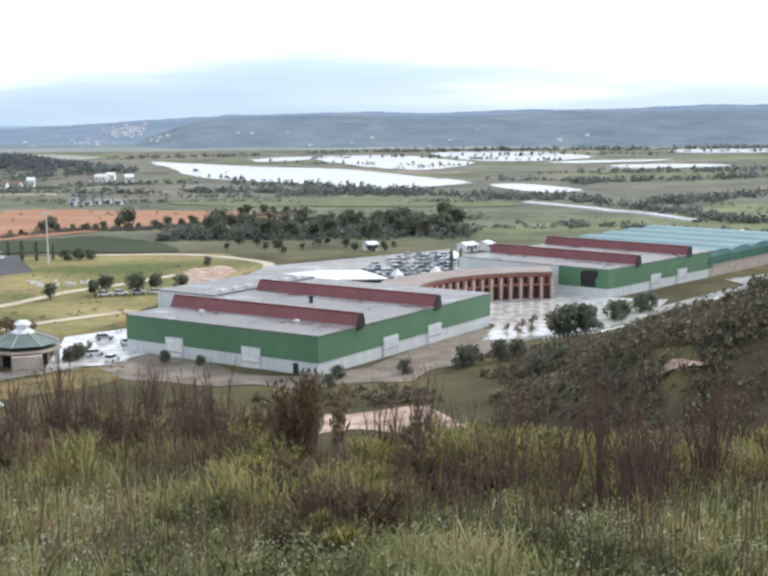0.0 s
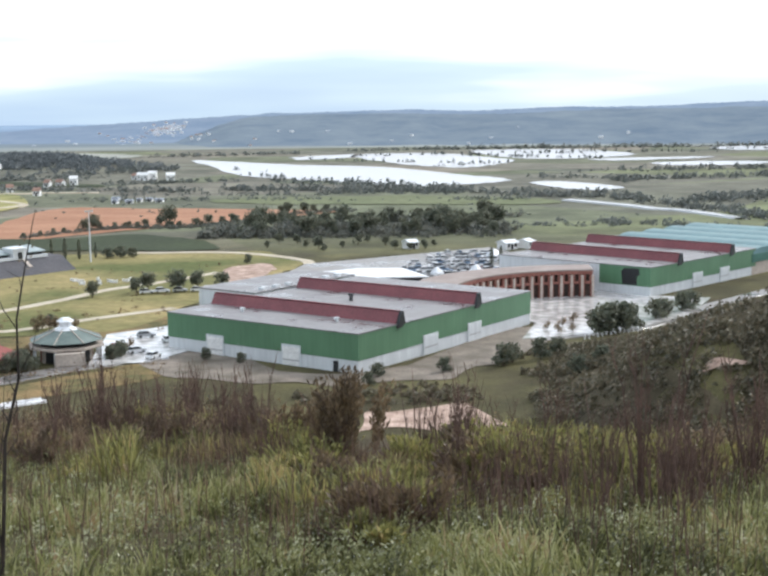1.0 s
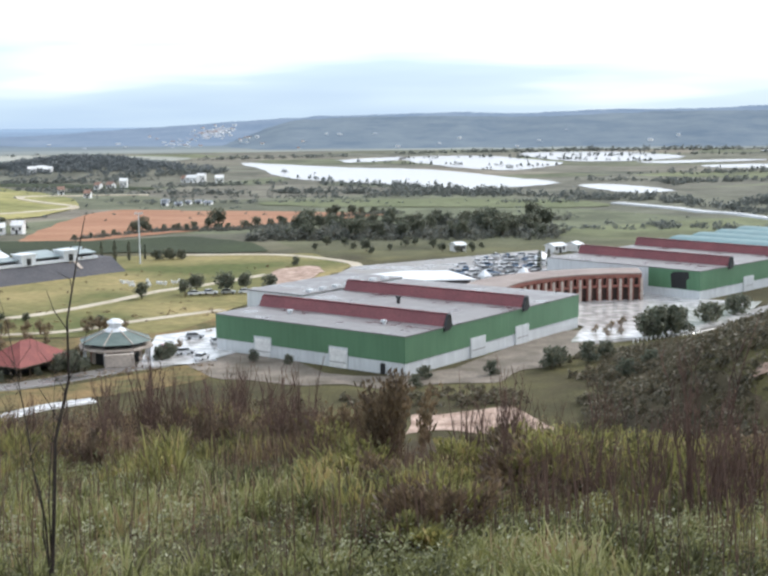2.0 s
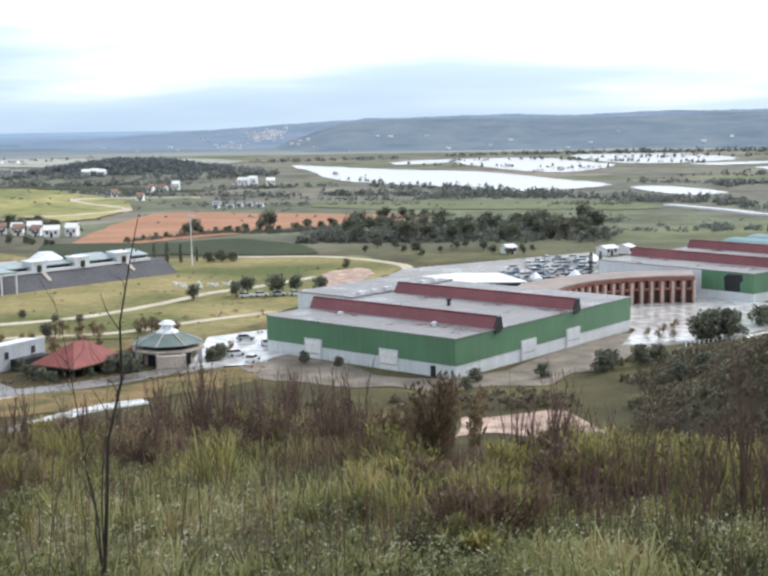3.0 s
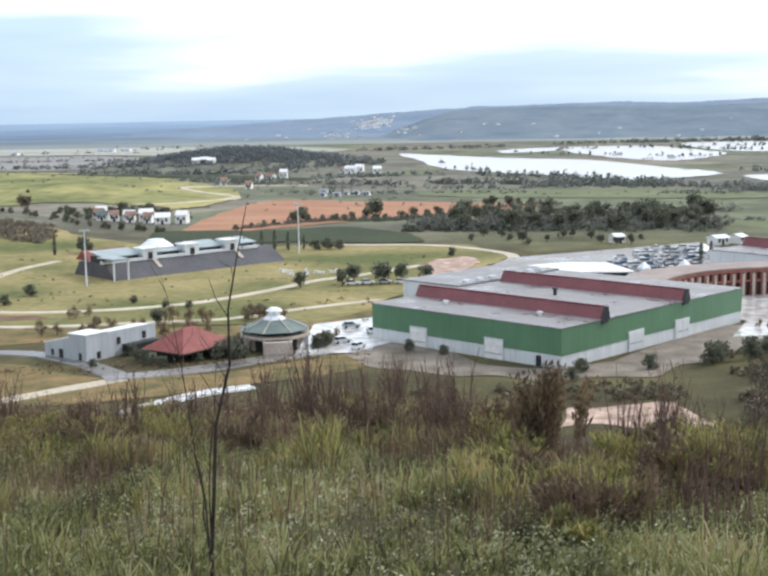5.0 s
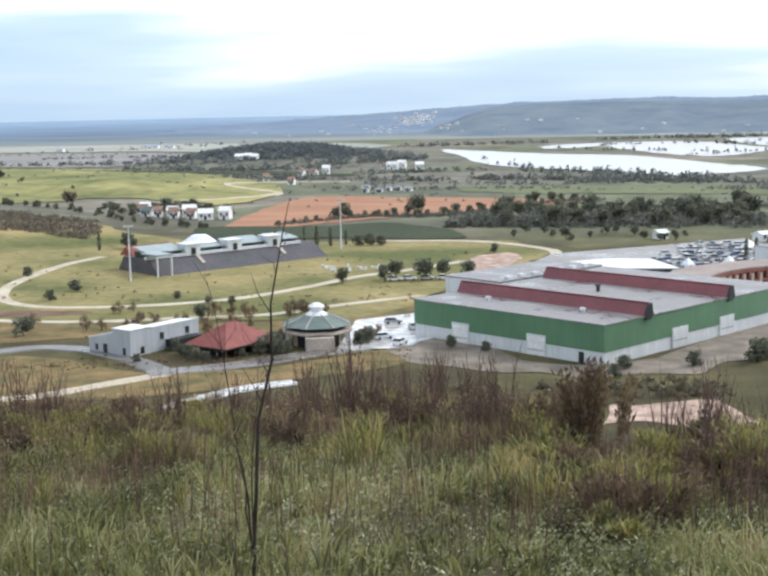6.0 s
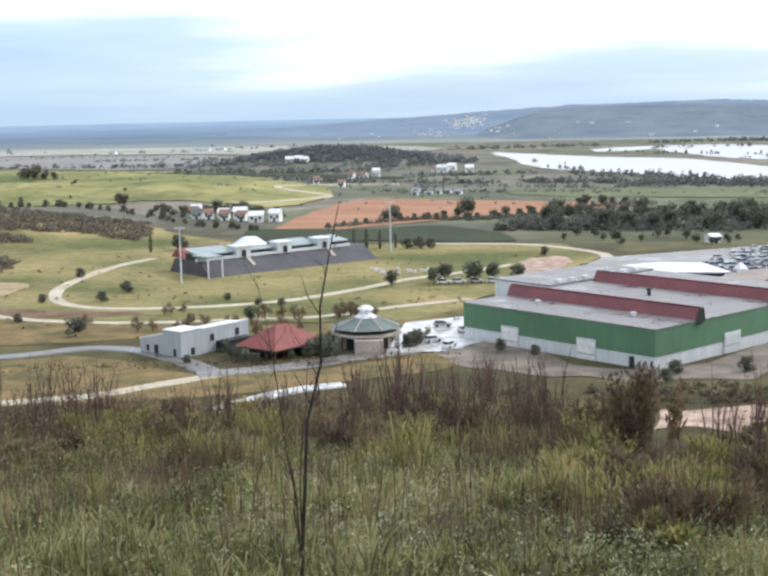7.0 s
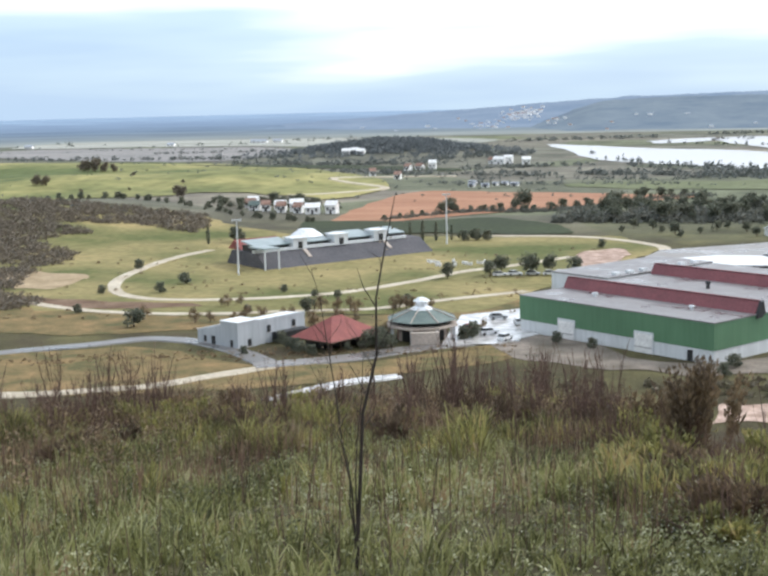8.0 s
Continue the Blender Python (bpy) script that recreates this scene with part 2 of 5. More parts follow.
M_MUD = surface("grey_brown_mud", (0.11, 0.09, 0.065), (0.27, 0.225, 0.185), 0.14, 0.75, 1.4, bump=0.4)
M_SCRUBSOIL = surface("scrub_soil", (0.055, 0.046, 0.03), (0.105, 0.088, 0.055), 0.12, 0.95, 1.2, bump=0.6, specular=0.1)
# Greyed copy of the white wall; the barn's shade is in the colour.
M_GREYWALL = cladding("shade_grey_white_wall", (0.38, 0.41, 0.44), (0.50, 0.53, 0.56))
M_DARKBUSH = leafy("dead_bush_leaves", [(0.045, 0.034, 0.024), (0.085, 0.062, 0.04), (0.135, 0.10, 0.06), (0.21, 0.15, 0.088)], mottle=0.8)
M_BUSH = leafy("bush_leaves", [(0.075, 0.072, 0.03), (0.18, 0.175, 0.062), (0.33, 0.315, 0.105), (0.42, 0.32, 0.14)], mottle=1.0)
M_TWIG = surface("bare_twig", (0.075, 0.046, 0.037), (0.19, 0.118, 0.088), 3.0, 0.9)
M_WATER, _n, _l, _b = material("flood_water", 0.22, 0.0, 1.0)
# Pale base paints in part of the bright sky's reflection.
_b.inputs["Base Color"].default_value = (0.46, 0.465, 0.47, 1)
_b.inputs["IOR"].default_value = 1.6
bump_node(_n, _l, _b, noise_node(_n, _l, 0.15, 4), 0.25, 0.05)


# Backdrop hills: haze is painted as a blue tint and a faint glow.
def hazy_hill(name, c, d, glow):
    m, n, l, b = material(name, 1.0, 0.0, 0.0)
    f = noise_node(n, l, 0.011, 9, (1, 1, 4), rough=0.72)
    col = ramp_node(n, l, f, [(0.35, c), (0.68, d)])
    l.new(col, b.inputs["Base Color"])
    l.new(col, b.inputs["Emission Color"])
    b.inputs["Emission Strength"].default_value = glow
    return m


M_HILL = hazy_hill("haze_painted_hills", (0.12, 0.158, 0.212), (0.165, 0.20, 0.25), 0.5)
M_HILL2 = hazy_hill("haze_painted_near_hills", (0.098, 0.127, 0.162), (0.15, 0.178, 0.20), 0.5)


# ---- terrain ----
def smooth(a, b, v):
    t = min(1.0, max(0.0, (v - a) / (b - a)))
    return t * t * (3 - 2 * t)


def bell(x, y, cx, cy, sx, sy):
    return math.exp(-((x - cx) / sx) ** 2 - ((y - cy) / sy) ** 2)


def brow(az):
    """How far from the eye the hilltop breaks off, by heading in degrees."""
    return 15.5 + 11 * smooth(-4, -11, az) - 2.2 * smooth(-4, -2, az) * smooth(6, 4, az) + 1.0 * math.sin(radians(az * 23)) + 0.7 * math.sin(radians(az * 51 + 40)) + 2 * smooth(8, 14, az)


def height(x, y):
    r, az = math.hypot(x, y), math.degrees(math.atan2(x, y))
    rb = brow(az)
    front = smooth(95, 50, abs(az + 5))
    over = max(0.0, r - rb)
    drop = 0.19 * min(r, rb) + over * 0.19 + 0.30 * over * smooth(0, 14, over)
    hill = 50.3 - front * drop
    if r < 60:
        hill += 0.25 * noise.noise((x * 0.12, y * 0.12, 0)) + 0.10 * noise.noise((x * 0.5, y * 0.5, 3))
    z = max(hill, 0.0) if hill > 3 else (3 * math.exp((hill - 3) / 3) if hill > -30 else 0.0)
    z = max(z, 0.0)
    if r > 30:
        spur = max(0.0, 30 * bell(x, y, 70, 180, 55, 42) - 0.9) * smooth(14, 40, x) + 11 * bell(x, y, 62, 245, 22, 24)
        spur *= 1 + 0.10 * noise.noise((x * 0.03, y * 0.03, 5))
        z = max(z, spur) + 0.25 * min(z, spur)
        z += 10 * bell(x, y, -560, 800, 190, 120) + 5 * bell(x, y, -430, 690, 50, 40) + 5 * bell(x, y, -330, 740, 60, 60) + 4 * bell(x, y, -480, 640, 60, 30) + 9 * bell(x, y, -330, 480, 70, 110) + 13 * bell(x, y, -345, 1115, 85, 60)
    return z


def mesh_object(name, verts, faces, mat, smooth_shade=True):
    me = bpy.data.meshes.new(name)
    me.from_pydata(verts, [], faces)
    me.materials.append(mat)
    if smooth_shade:
        me.polygons.foreach_set("use_smooth", [True] * len(me.polygons))
    me.update()
    return new(name, me)


def build_ground():
    azs = list(np.arange(-180, -44, 4.0)) + list(np.arange(-44, 26, 0.25)) + list(np.arange(26, 180, 4.0))
    radii = [0.0, 1.5]
    while radii[-1] < 4900:
        radii.append(radii[-1] * 1.028 + 0.05)
    verts, faces, w = [], [], len(azs)
    for r in radii:
        for a in azs:
            x, y = r * math.sin(radians(a)), r * math.cos(radians(a))
            verts.append((x, y, height(x, y)))
    for i in range(len(radii) - 1):
        for j in range(w):
            k = (j + 1) % w
            faces.append((i * w + j, (i + 1) * w + j, (i + 1) * w + k, i * w + k))
    ob = mesh_object("ground", verts, faces, M_LAND)
    return tagged(ob, "rolling grassland and farmland from hilltop to horizon", "ground", kind="structure")


build_ground()


def ridge(name, az0, az1, near, far, top, mat, label):
    """A long wooded ridge across the distance."""
    verts, faces, nj = [], [], 14
    steps = int((az1 - az0) * 8)
    for i in range(steps + 1):
        a = az0 + (az1 - az0) * i / steps
        for j in range(nj + 1):
            f = j / nj
            d = near + (far - near) * f + 60 * noise.noise((a * 0.35, f * 2, 4))
            x, y = d * math.sin(radians(a)), d * math.cos(radians(a))
            rise = smooth(0, 0.8, f) * (1 - 0.6 * smooth(0.85, 1, f))
            z = -2 + (top(a) + 2) * rise + (5 * noise.noise((x * 0.004, y * 0.004, 1)) + 2.2 * noise.noise((x * 0.02, y * 0.02, 2)) + 2.4 * abs(noise.noise((x * 0.07, y * 0.03, 6)))) * rise
            verts.append((x, y, z))
    for i in range(steps):
        for j in range(nj):
            p = i * (nj + 1) + j
            faces.append((p, p + nj + 1, p + nj + 2, p + 1))
    return tagged(mesh_object(name, verts, faces, mat), label, "hills", kind="structure")


ridge("backdrop_far_hills", -29, 35, 1900, 2900, lambda a: -8 + 54 * smooth(-29, -2, a) + 14 * smooth(-2, 22, a), M_HILL, "wooded hills with painted blue haze on the horizon")
ridge("backdrop_wooded_hills", -11.5, 30, 1720, 2350, lambda a: 40 * smooth(-11.5, -7.5, a) + 9 * smooth(-4, 16, a), M_HILL2, "long dark wooded ridge, haze painted in, behind the flood plain")


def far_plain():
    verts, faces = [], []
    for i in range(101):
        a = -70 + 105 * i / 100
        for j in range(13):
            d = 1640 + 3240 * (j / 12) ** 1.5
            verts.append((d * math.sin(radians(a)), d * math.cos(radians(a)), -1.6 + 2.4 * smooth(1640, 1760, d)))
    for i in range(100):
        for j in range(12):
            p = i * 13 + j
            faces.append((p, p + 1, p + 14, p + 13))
    return tagged(mesh_object("backdrop_far_plain", verts, faces, M_PLAIN), "plain with painted blue grey haze, reaching the horizon", "plain", kind="structure")


def hazy_plain():
    """Distance haze painted in: pale near, bluer farther, then close to sky."""
    m, n, l, b = material("hazy_plain", 1.0, 0.0, 0.0)
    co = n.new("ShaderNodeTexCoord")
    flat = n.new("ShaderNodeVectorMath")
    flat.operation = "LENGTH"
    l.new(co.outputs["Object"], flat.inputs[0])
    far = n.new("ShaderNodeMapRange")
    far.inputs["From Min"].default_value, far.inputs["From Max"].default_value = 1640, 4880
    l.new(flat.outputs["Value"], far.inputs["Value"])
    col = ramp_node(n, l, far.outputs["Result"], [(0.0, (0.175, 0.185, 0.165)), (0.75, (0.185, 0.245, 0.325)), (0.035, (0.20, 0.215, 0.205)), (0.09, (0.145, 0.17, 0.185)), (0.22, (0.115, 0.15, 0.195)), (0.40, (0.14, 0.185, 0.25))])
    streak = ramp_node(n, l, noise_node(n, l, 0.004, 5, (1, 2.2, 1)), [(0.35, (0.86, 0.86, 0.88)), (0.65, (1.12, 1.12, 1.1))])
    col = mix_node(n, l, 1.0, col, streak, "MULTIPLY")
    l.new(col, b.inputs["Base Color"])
    # Faint emission lifts the plain as haze would; nothing here is a lamp.
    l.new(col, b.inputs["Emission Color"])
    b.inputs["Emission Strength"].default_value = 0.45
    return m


M_PLAIN = hazy_plain()
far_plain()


# ---- ground patches ----
def spline(pts, closed, n=8):
    """Catmull-Rom through a few points."""
    out, k = [], len(pts)
    for i in range(k if closed else k - 1):
        p = [pts[(i + d) % k] if closed else pts[min(max(i + d, 0), k - 1)] for d in (-1, 0, 1, 2)]
        for s in range(n):
            t = s / n
            out.append(tuple(0.5 * (2 * p[1][c] + (p[2][c] - p[0][c]) * t + (2 * p[0][c] - 5 * p[1][c] + 4 * p[2][c] - p[3][c]) * t * t
                                    + (3 * p[1][c] - p[0][c] - 3 * p[2][c] + p[3][c]) * t ** 3) for c in (0, 1)))
    if not closed:
        out.append(tuple(pts[-1]))
    return out


def patch(name, pts, mat, lift, label, category, rounded=True, cell=25.0, rough=0.0):
    edge = spline(pts, True) if rounded else pts
    if rough:
        edge = [(x + rough * noise.noise((x * 0.09, y * 0.09, 1)), y + 2 * rough * noise.noise((x * 0.09, y * 0.09, 7))) for x, y in edge]
    bm = bmesh.new()
    vs = [bm.verts.new((x, y, 0)) for x, y in edge]
    bmesh.ops.triangle_fill(bm, use_beauty=True, edges=[bm.edges.new((vs[i], vs[(i + 1) % len(vs)])) for i in range(len(vs))])
    for _ in range(4):
        long = [e for e in bm.edges if e.calc_length() > cell]
        if not long:
            break
        bmesh.ops.subdivide_edges(bm, edges=long, cuts=1)
        bmesh.ops.triangulate(bm, faces=bm.faces[:])
    for v in bm.verts:
        v.co.z = height(v.co.x, v.co.y) + lift
    bmesh.ops.recalc_face_normals(bm, faces=bm.faces[:])
    if sum(f.normal.z for f in bm.faces) < 0:
        bmesh.ops.reverse_faces(bm, faces=bm.faces[:])
    me = bpy.data.meshes.new(name)
    bm.to_mesh(me)
    bm.free()
    me.materials.append(mat)
    return tagged(new(name, me), label, category, kind="structure")


def road(name, pts, width, mat, lift, label, category="road"):
    line = spline(pts, False, 10)
    verts, faces = [], []
    for i, (x, y) in enumerate(line):
        a, b = line[max(i - 1, 0)], line[min(i + 1, len(line) - 1)]
        d = Vector((b[0] - a[0], b[1] - a[1])).normalized()
        for s in (-0.5, -0.45, 0.45, 0.5):
            wob = width * (1 + 0.22 * noise.noise((x * 0.15, y * 0.15, s)))
            px, py = x - d.y * s * wob, y + d.x * s * wob
            verts.append((px, py, height(px, py) + (lift if abs(s) < 0.5 else -0.05)))
    for i in range(len(line) - 1):
        for j in range(3):
            p = i * 4 + j
            faces.append((p, p + 4, p + 5, p + 1))
    return tagged(mesh_object(name, verts, faces, mat, False), label, category, kind="structure")


patch("field_ploughed", [(-176, 483), (-192, 547), (-196, 671), (-141, 672), (-45, 649), (-79, 606), (-118, 561), (-149, 525)], M_PLOUGH, 0.3, "bare orange ploughed field", "field", cell=40, rough=3)
patch("field_pasture", [(-673, 985), (-567, 990), (-453, 955), (-339, 875), (-230, 731), (-224, 624), (-255, 640), (-310, 650), (-330, 600), (-420, 560), (-560, 640), (-640, 800)], M_PASTURE, 0.5, "bright green pasture on a low hill", "field", cell=30, rough=4)
patch("field_crop", [(-195, 505), (-148, 515), (-121, 530), (-89, 504), (-80, 470), (-136, 468), (-170, 458)], M_CROP, 0.35, "dark green crop field", "field", rough=2)
patch("field_meadow", [(-300, 400), (-330, 500), (-265, 520), (-215, 482), (-165, 455), (-100, 462), (-60, 462), (-42, 430), (-45, 400), (-62, 338), (-72, 300), (-100, 290), (-165, 280), (-215, 300)], M_MEADOW, 0.12, "pale green and yellow meadow around the showground", "field", rough=3)
patch("field_dry", [(-160, 222), (-140, 238), (-128, 240), (-100, 228), (-80, 236), (-58, 256), (-52, 244), (-70, 226), (-100, 205), (-140, 196)], M_OCHRE, 0.15, "dry ochre grass beside the lower road", "field", rough=1)
patch("field_verge", [(-215, 298), (-180, 285), (-140, 279), (-90, 290), (-66, 318), (-64, 300), (-95, 272), (-130, 262), (-160, 250), (-210, 262)], M_OCHRE, 0.10, "dry yellowish grass bank", "field", rough=1)
patch("field_lilac", [(-820, 1170), (-640, 1050), (-500, 1005), (-452, 1060), (-455, 1150), (-520, 1290), (-640, 1330), (-860, 1300)], M_LILACFIELD, 0.5, "pale lilac grey field on the plain", "field", cell=60, rough=6)
patch("field_pale", [(-900, 1350), (-640, 1365), (-470, 1310), (-360, 1320), (-330, 1480), (-520, 1580), (-900, 1560)], M_PALEFIELD, 0.5, "pale fields far out on the plain", "field", cell=60, rough=6)
patch("field_strip", [(-440, 905), (-330, 930), (-235, 890), (-225, 860), (-330, 880), (-430, 880)], M_CROP, 0.55, "dark crop strip below the hillock", "field", cell=40, rough=3)
patch("field_green", [(-120, 735), (-20, 760), (60, 735), (70, 690), (0, 690), (-90, 700)], M_LEY, 0.35, "green field beyond the ploughed land", "field", cell=40, rough=4)
patch("water_lake", [(-237, 1310), (-186, 1268), (-120, 1194), (-36, 1135), (29, 995), (63, 924), (39, 878), (-7, 849), (-49, 898), (-103, 953), (-149, 1013), (-193, 1163)], M_WATER, 0.4, "white gleaming flooded lake", "water", cell=80, rough=4)
patch("water_flood", [(-78, 1423), (10, 1472), (83, 1294), (79, 1202), (29, 1109), (-29, 1215)], M_WATER, 0.4, "flooded field gleaming white between trees", "water", cell=80, rough=8)
patch("water_flood_far", [(58, 1548), (190, 1564), (226, 1380), (107, 1290)], M_WATER, 0.4, "far flooded field with tree rows", "water", cell=80, rough=8)
patch("water_flood_left", [(-138, 1375), (-79, 1454), (-75, 1366), (-122, 1308)], M_WATER, 0.4, "small flooded field beside the lake", "water", cell=80, rough=8)
patch("water_strip", [(171, 1282), (286, 1317), (278, 1280), (183, 1233)], M_WATER, 0.4, "narrow strip of flood water", "water", cell=80, rough=4)
patch("water_strip_long", [(212, 1186), (286, 1209), (318, 1173), (267, 1129), (216, 1135)], M_WATER, 0.4, "narrow strip of flood water", "water", cell=80, rough=4)
patch("water_pool", [(74, 886), (102, 890), (129, 822), (107, 799), (85, 831)], M_WATER, 0.4, "flooded pool in the fields", "water", cell=80, rough=3)
patch("water_flood_right", [(372, 1629), (491, 1650), (448, 1505), (359, 1519)], M_WATER, 0.4, "far flood water at the foot of the hills", "water", cell=80, rough=8)
road("water_river", [(80, 715), (100, 684), (112, 662), (116, 650), (129, 637), (140, 607), (146, 590)], 7, M_WATER, 0.8, "narrow gleaming river between fields", "water")

patch("earth_dry", [(-240, 336), (-224, 352), (-206, 341), (-198, 322), (-212, 312), (-234, 318)], M_SAND, 0.22, "bare sandy ground at the foot of the scrub bank", "earth", rough=5)
patch("earth_strip", [(-218, 306), (-190, 298), (-165, 297), (-143, 294), (-165, 285), (-190, 290), (-216, 297)], M_SOIL, 0.2, "bare brown soil strip beside the park road", "earth", rough=1.5)
patch("scrub_slope", [(24, 180), (24, 225), (32, 258), (50, 281), (90, 275), (130, 240), (150, 180), (140, 120), (90, 100), (45, 120)], M_SCRUBSOIL, 0.15, "dark brown scrubby hillside soil", "earth", cell=9, rough=2)
patch("earth_scar", [(36.5, 166), (38, 167.5), (40, 166), (42.5, 163.6), (39.5, 164.8)], M_EARTH, 0.45, "bare sandy scar on the scrub slope", "earth", cell=4, rough=0.6)
road("road_upper", [(-194, 407), (-197, 382), (-193, 347), (-187, 327), (-176, 310), (-160, 302), (-137, 306), (-115, 321), (-101, 345), (-92, 366), (-79, 383), (-66, 405)], 4.0, M_TRACK, 0.22, "pale curving park road")
road("road_middle", [(-208, 300), (-184, 287), (-163, 281), (-139, 282), (-117, 290), (-98, 297), (-85, 312), (-66, 331)], 3.4, M_TRACK, 0.24, "pale park road across the grass")
road("road_lower", [(-175, 212), (-159, 229), (-145, 241), (-134, 250), (-117, 246), (-97, 229)], 5, M_ASPH, 0.26, "damp grey access road")
road("road_front", [(-100, 227), (-85, 238), (-69, 255), (-55, 264)], 6, M_PAVE, 0.28, "wet grey road along the barns")
road("road_gravel", [(-142, 192), (-129, 197), (-113, 206), (-105, 216), (-96, 228)], 4.5, M_TRACK, 0.20, "pale gravel track")
road("road_wet", [(-86, 200), (-82, 208), (-77, 217), (-69, 224)], 4.0, M_GLARE, 0.3, "wet strip beside the road, painted white with glare")
road("road_path", [(-30, 408), (-37, 421), (-43, 439), (-63, 458), (-78, 463), (-110, 462)], 4.5, M_TRACK, 0.24, "pale road behind the halls")
road("road_hamlet", [(-258, 640), (-236, 660), (-222, 700), (-270, 745), (-240, 790), (-205, 800)], 6, M_TRACK, 0.7, "pale lane bending across the fields")
patch("earth_yard", [(-62, 262), (-50, 270), (-14, 247), (20, 297), (30, 290), (12, 252), (-2, 240), (-22, 236), (-48, 244)], M_MUD, 0.16, "wet grey brown mud along the hall", "earth", rough=3)
road("road_service", [(26, 284), (52, 300), (80, 338), (125, 388), (190, 440)], 5, M_PAVE, 0.2, "wet service road past the court")
road("road_trail", [(20, 221), (24, 219), (28, 215), (30, 208), (32, 200)], 1.6, M_TRACK, 0.25, "pale sandy trail over the scrub slope")
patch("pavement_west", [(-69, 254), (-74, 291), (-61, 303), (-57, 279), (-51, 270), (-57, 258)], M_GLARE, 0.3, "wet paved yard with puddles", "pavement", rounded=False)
patch("pavement_court", [(22, 283), (27, 305), (0, 330), (10, 365), (50, 362), (63, 349), (78, 345), (66, 315), (46, 292)], M_GLARE, 0.3, "wet paved court between the halls, its glare painted pale", "pavement", rounded=False)
patch("pavement_car_park", [(-60, 330), (-45, 395), (-40, 425), (-20, 440), (25, 475), (45, 420), (45, 360), (-10, 320)], M_PAVE, 0.25, "wet grey car park behind the halls", "pavement", rounded=False)
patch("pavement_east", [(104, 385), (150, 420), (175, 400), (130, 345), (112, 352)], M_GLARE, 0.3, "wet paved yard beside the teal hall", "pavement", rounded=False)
patch("earth_bank", [(-10, 210), (-2, 219), (8, 217), (14, 203), (9, 194), (-7, 197)], M_EARTH, 0.15, "bare pinkish earth patch", "earth", rough=5)
patch("earth_sand", [(-65, 407), (-58, 426), (-49, 419), (-51, 383), (-56, 372)], M_EARTH, 0.3, "bare sandy pink ground", "earth", rough=2)


# ---- building helpers ----
def box(bm, x0, x1, y0, y1, z0, z1):
    vs = [bm.verts.new((x, y, z)) for z in (z0, z1) for x, y in ((x0, y0), (x1, y0), (x1, y1), (x0, y1))]
    for f in ((0, 3, 2, 1), (4, 5, 6, 7), (0, 1, 5, 4), (1, 2, 6, 5), (2, 3, 7, 6), (3, 0, 4, 7)):
        bm.faces.new([vs[i] for i in f])
    return bm


def boxed(*a):
    return box(bmesh.new(), *a)


def extrude(bm, outline, axis, a, b):
    """A closed outline of (u, z) swept along x or y."""
    ends = [[bm.verts.new((s, u, z) if axis == "x" else (u, s, z)) for u, z in outline] for s in (a, b)]
    n = len(outline)
    bm.faces.new(ends[0]), bm.faces.new(ends[1][::-1])
    for i in range(n):
        bm.faces.new((ends[0][i], ends[1][i], ends[1][(i + 1) % n], ends[0][(i + 1) % n]))
    bmesh.ops.recalc_face_normals(bm, faces=bm.faces[:])
    return bm


def part(name, bm, mat, parent, label="", at=None):
    me = bpy.data.meshes.new(name)
    bm.to_mesh(me)
    bm.free()
    me.materials.append(mat)
    ob = new(name, me)
    ob.parent = parent
    if at is not None:
        ob.matrix_basis = at
    return tagged(ob, label)


def thing(name, x, y, turn, label, category, group="", z=None):
    ob = new(name)
    ob.matrix_basis = pose(x, y, height(x, y) if z is None else z, 0, 0, turn)
    return tagged(ob, label, category, group)


def tube(verts, faces, points, radii, sides=4):
    base = len(verts)
    for i, (p, r) in enumerate(zip(points, radii)):
        d = (points[min(i + 1, len(points) - 1)] - points[max(i - 1, 0)]).normalized()
        u = d.orthogonal().normalized()
        v = d.cross(u)
        for k in range(sides):
            a = 2 * math.pi * k / sides
            verts.append(tuple(p + (u * math.cos(a) + v * math.sin(a)) * r))
    for i in range(len(points) - 1):
        for k in range(sides):
            m = (k + 1) % sides
            faces.append((base + i * sides + k, base + i * sides + m, base + (i + 1) * sides + m, base + (i + 1) * sides + k))


def raw(name, verts, faces, mat, parent, label=""):
    me = bpy.data.meshes.new(name)
    me.from_pydata(verts, [], faces)
    me.materials.append(mat)
    ob = new(name, me)
    ob.parent = parent
    return tagged(ob, label)


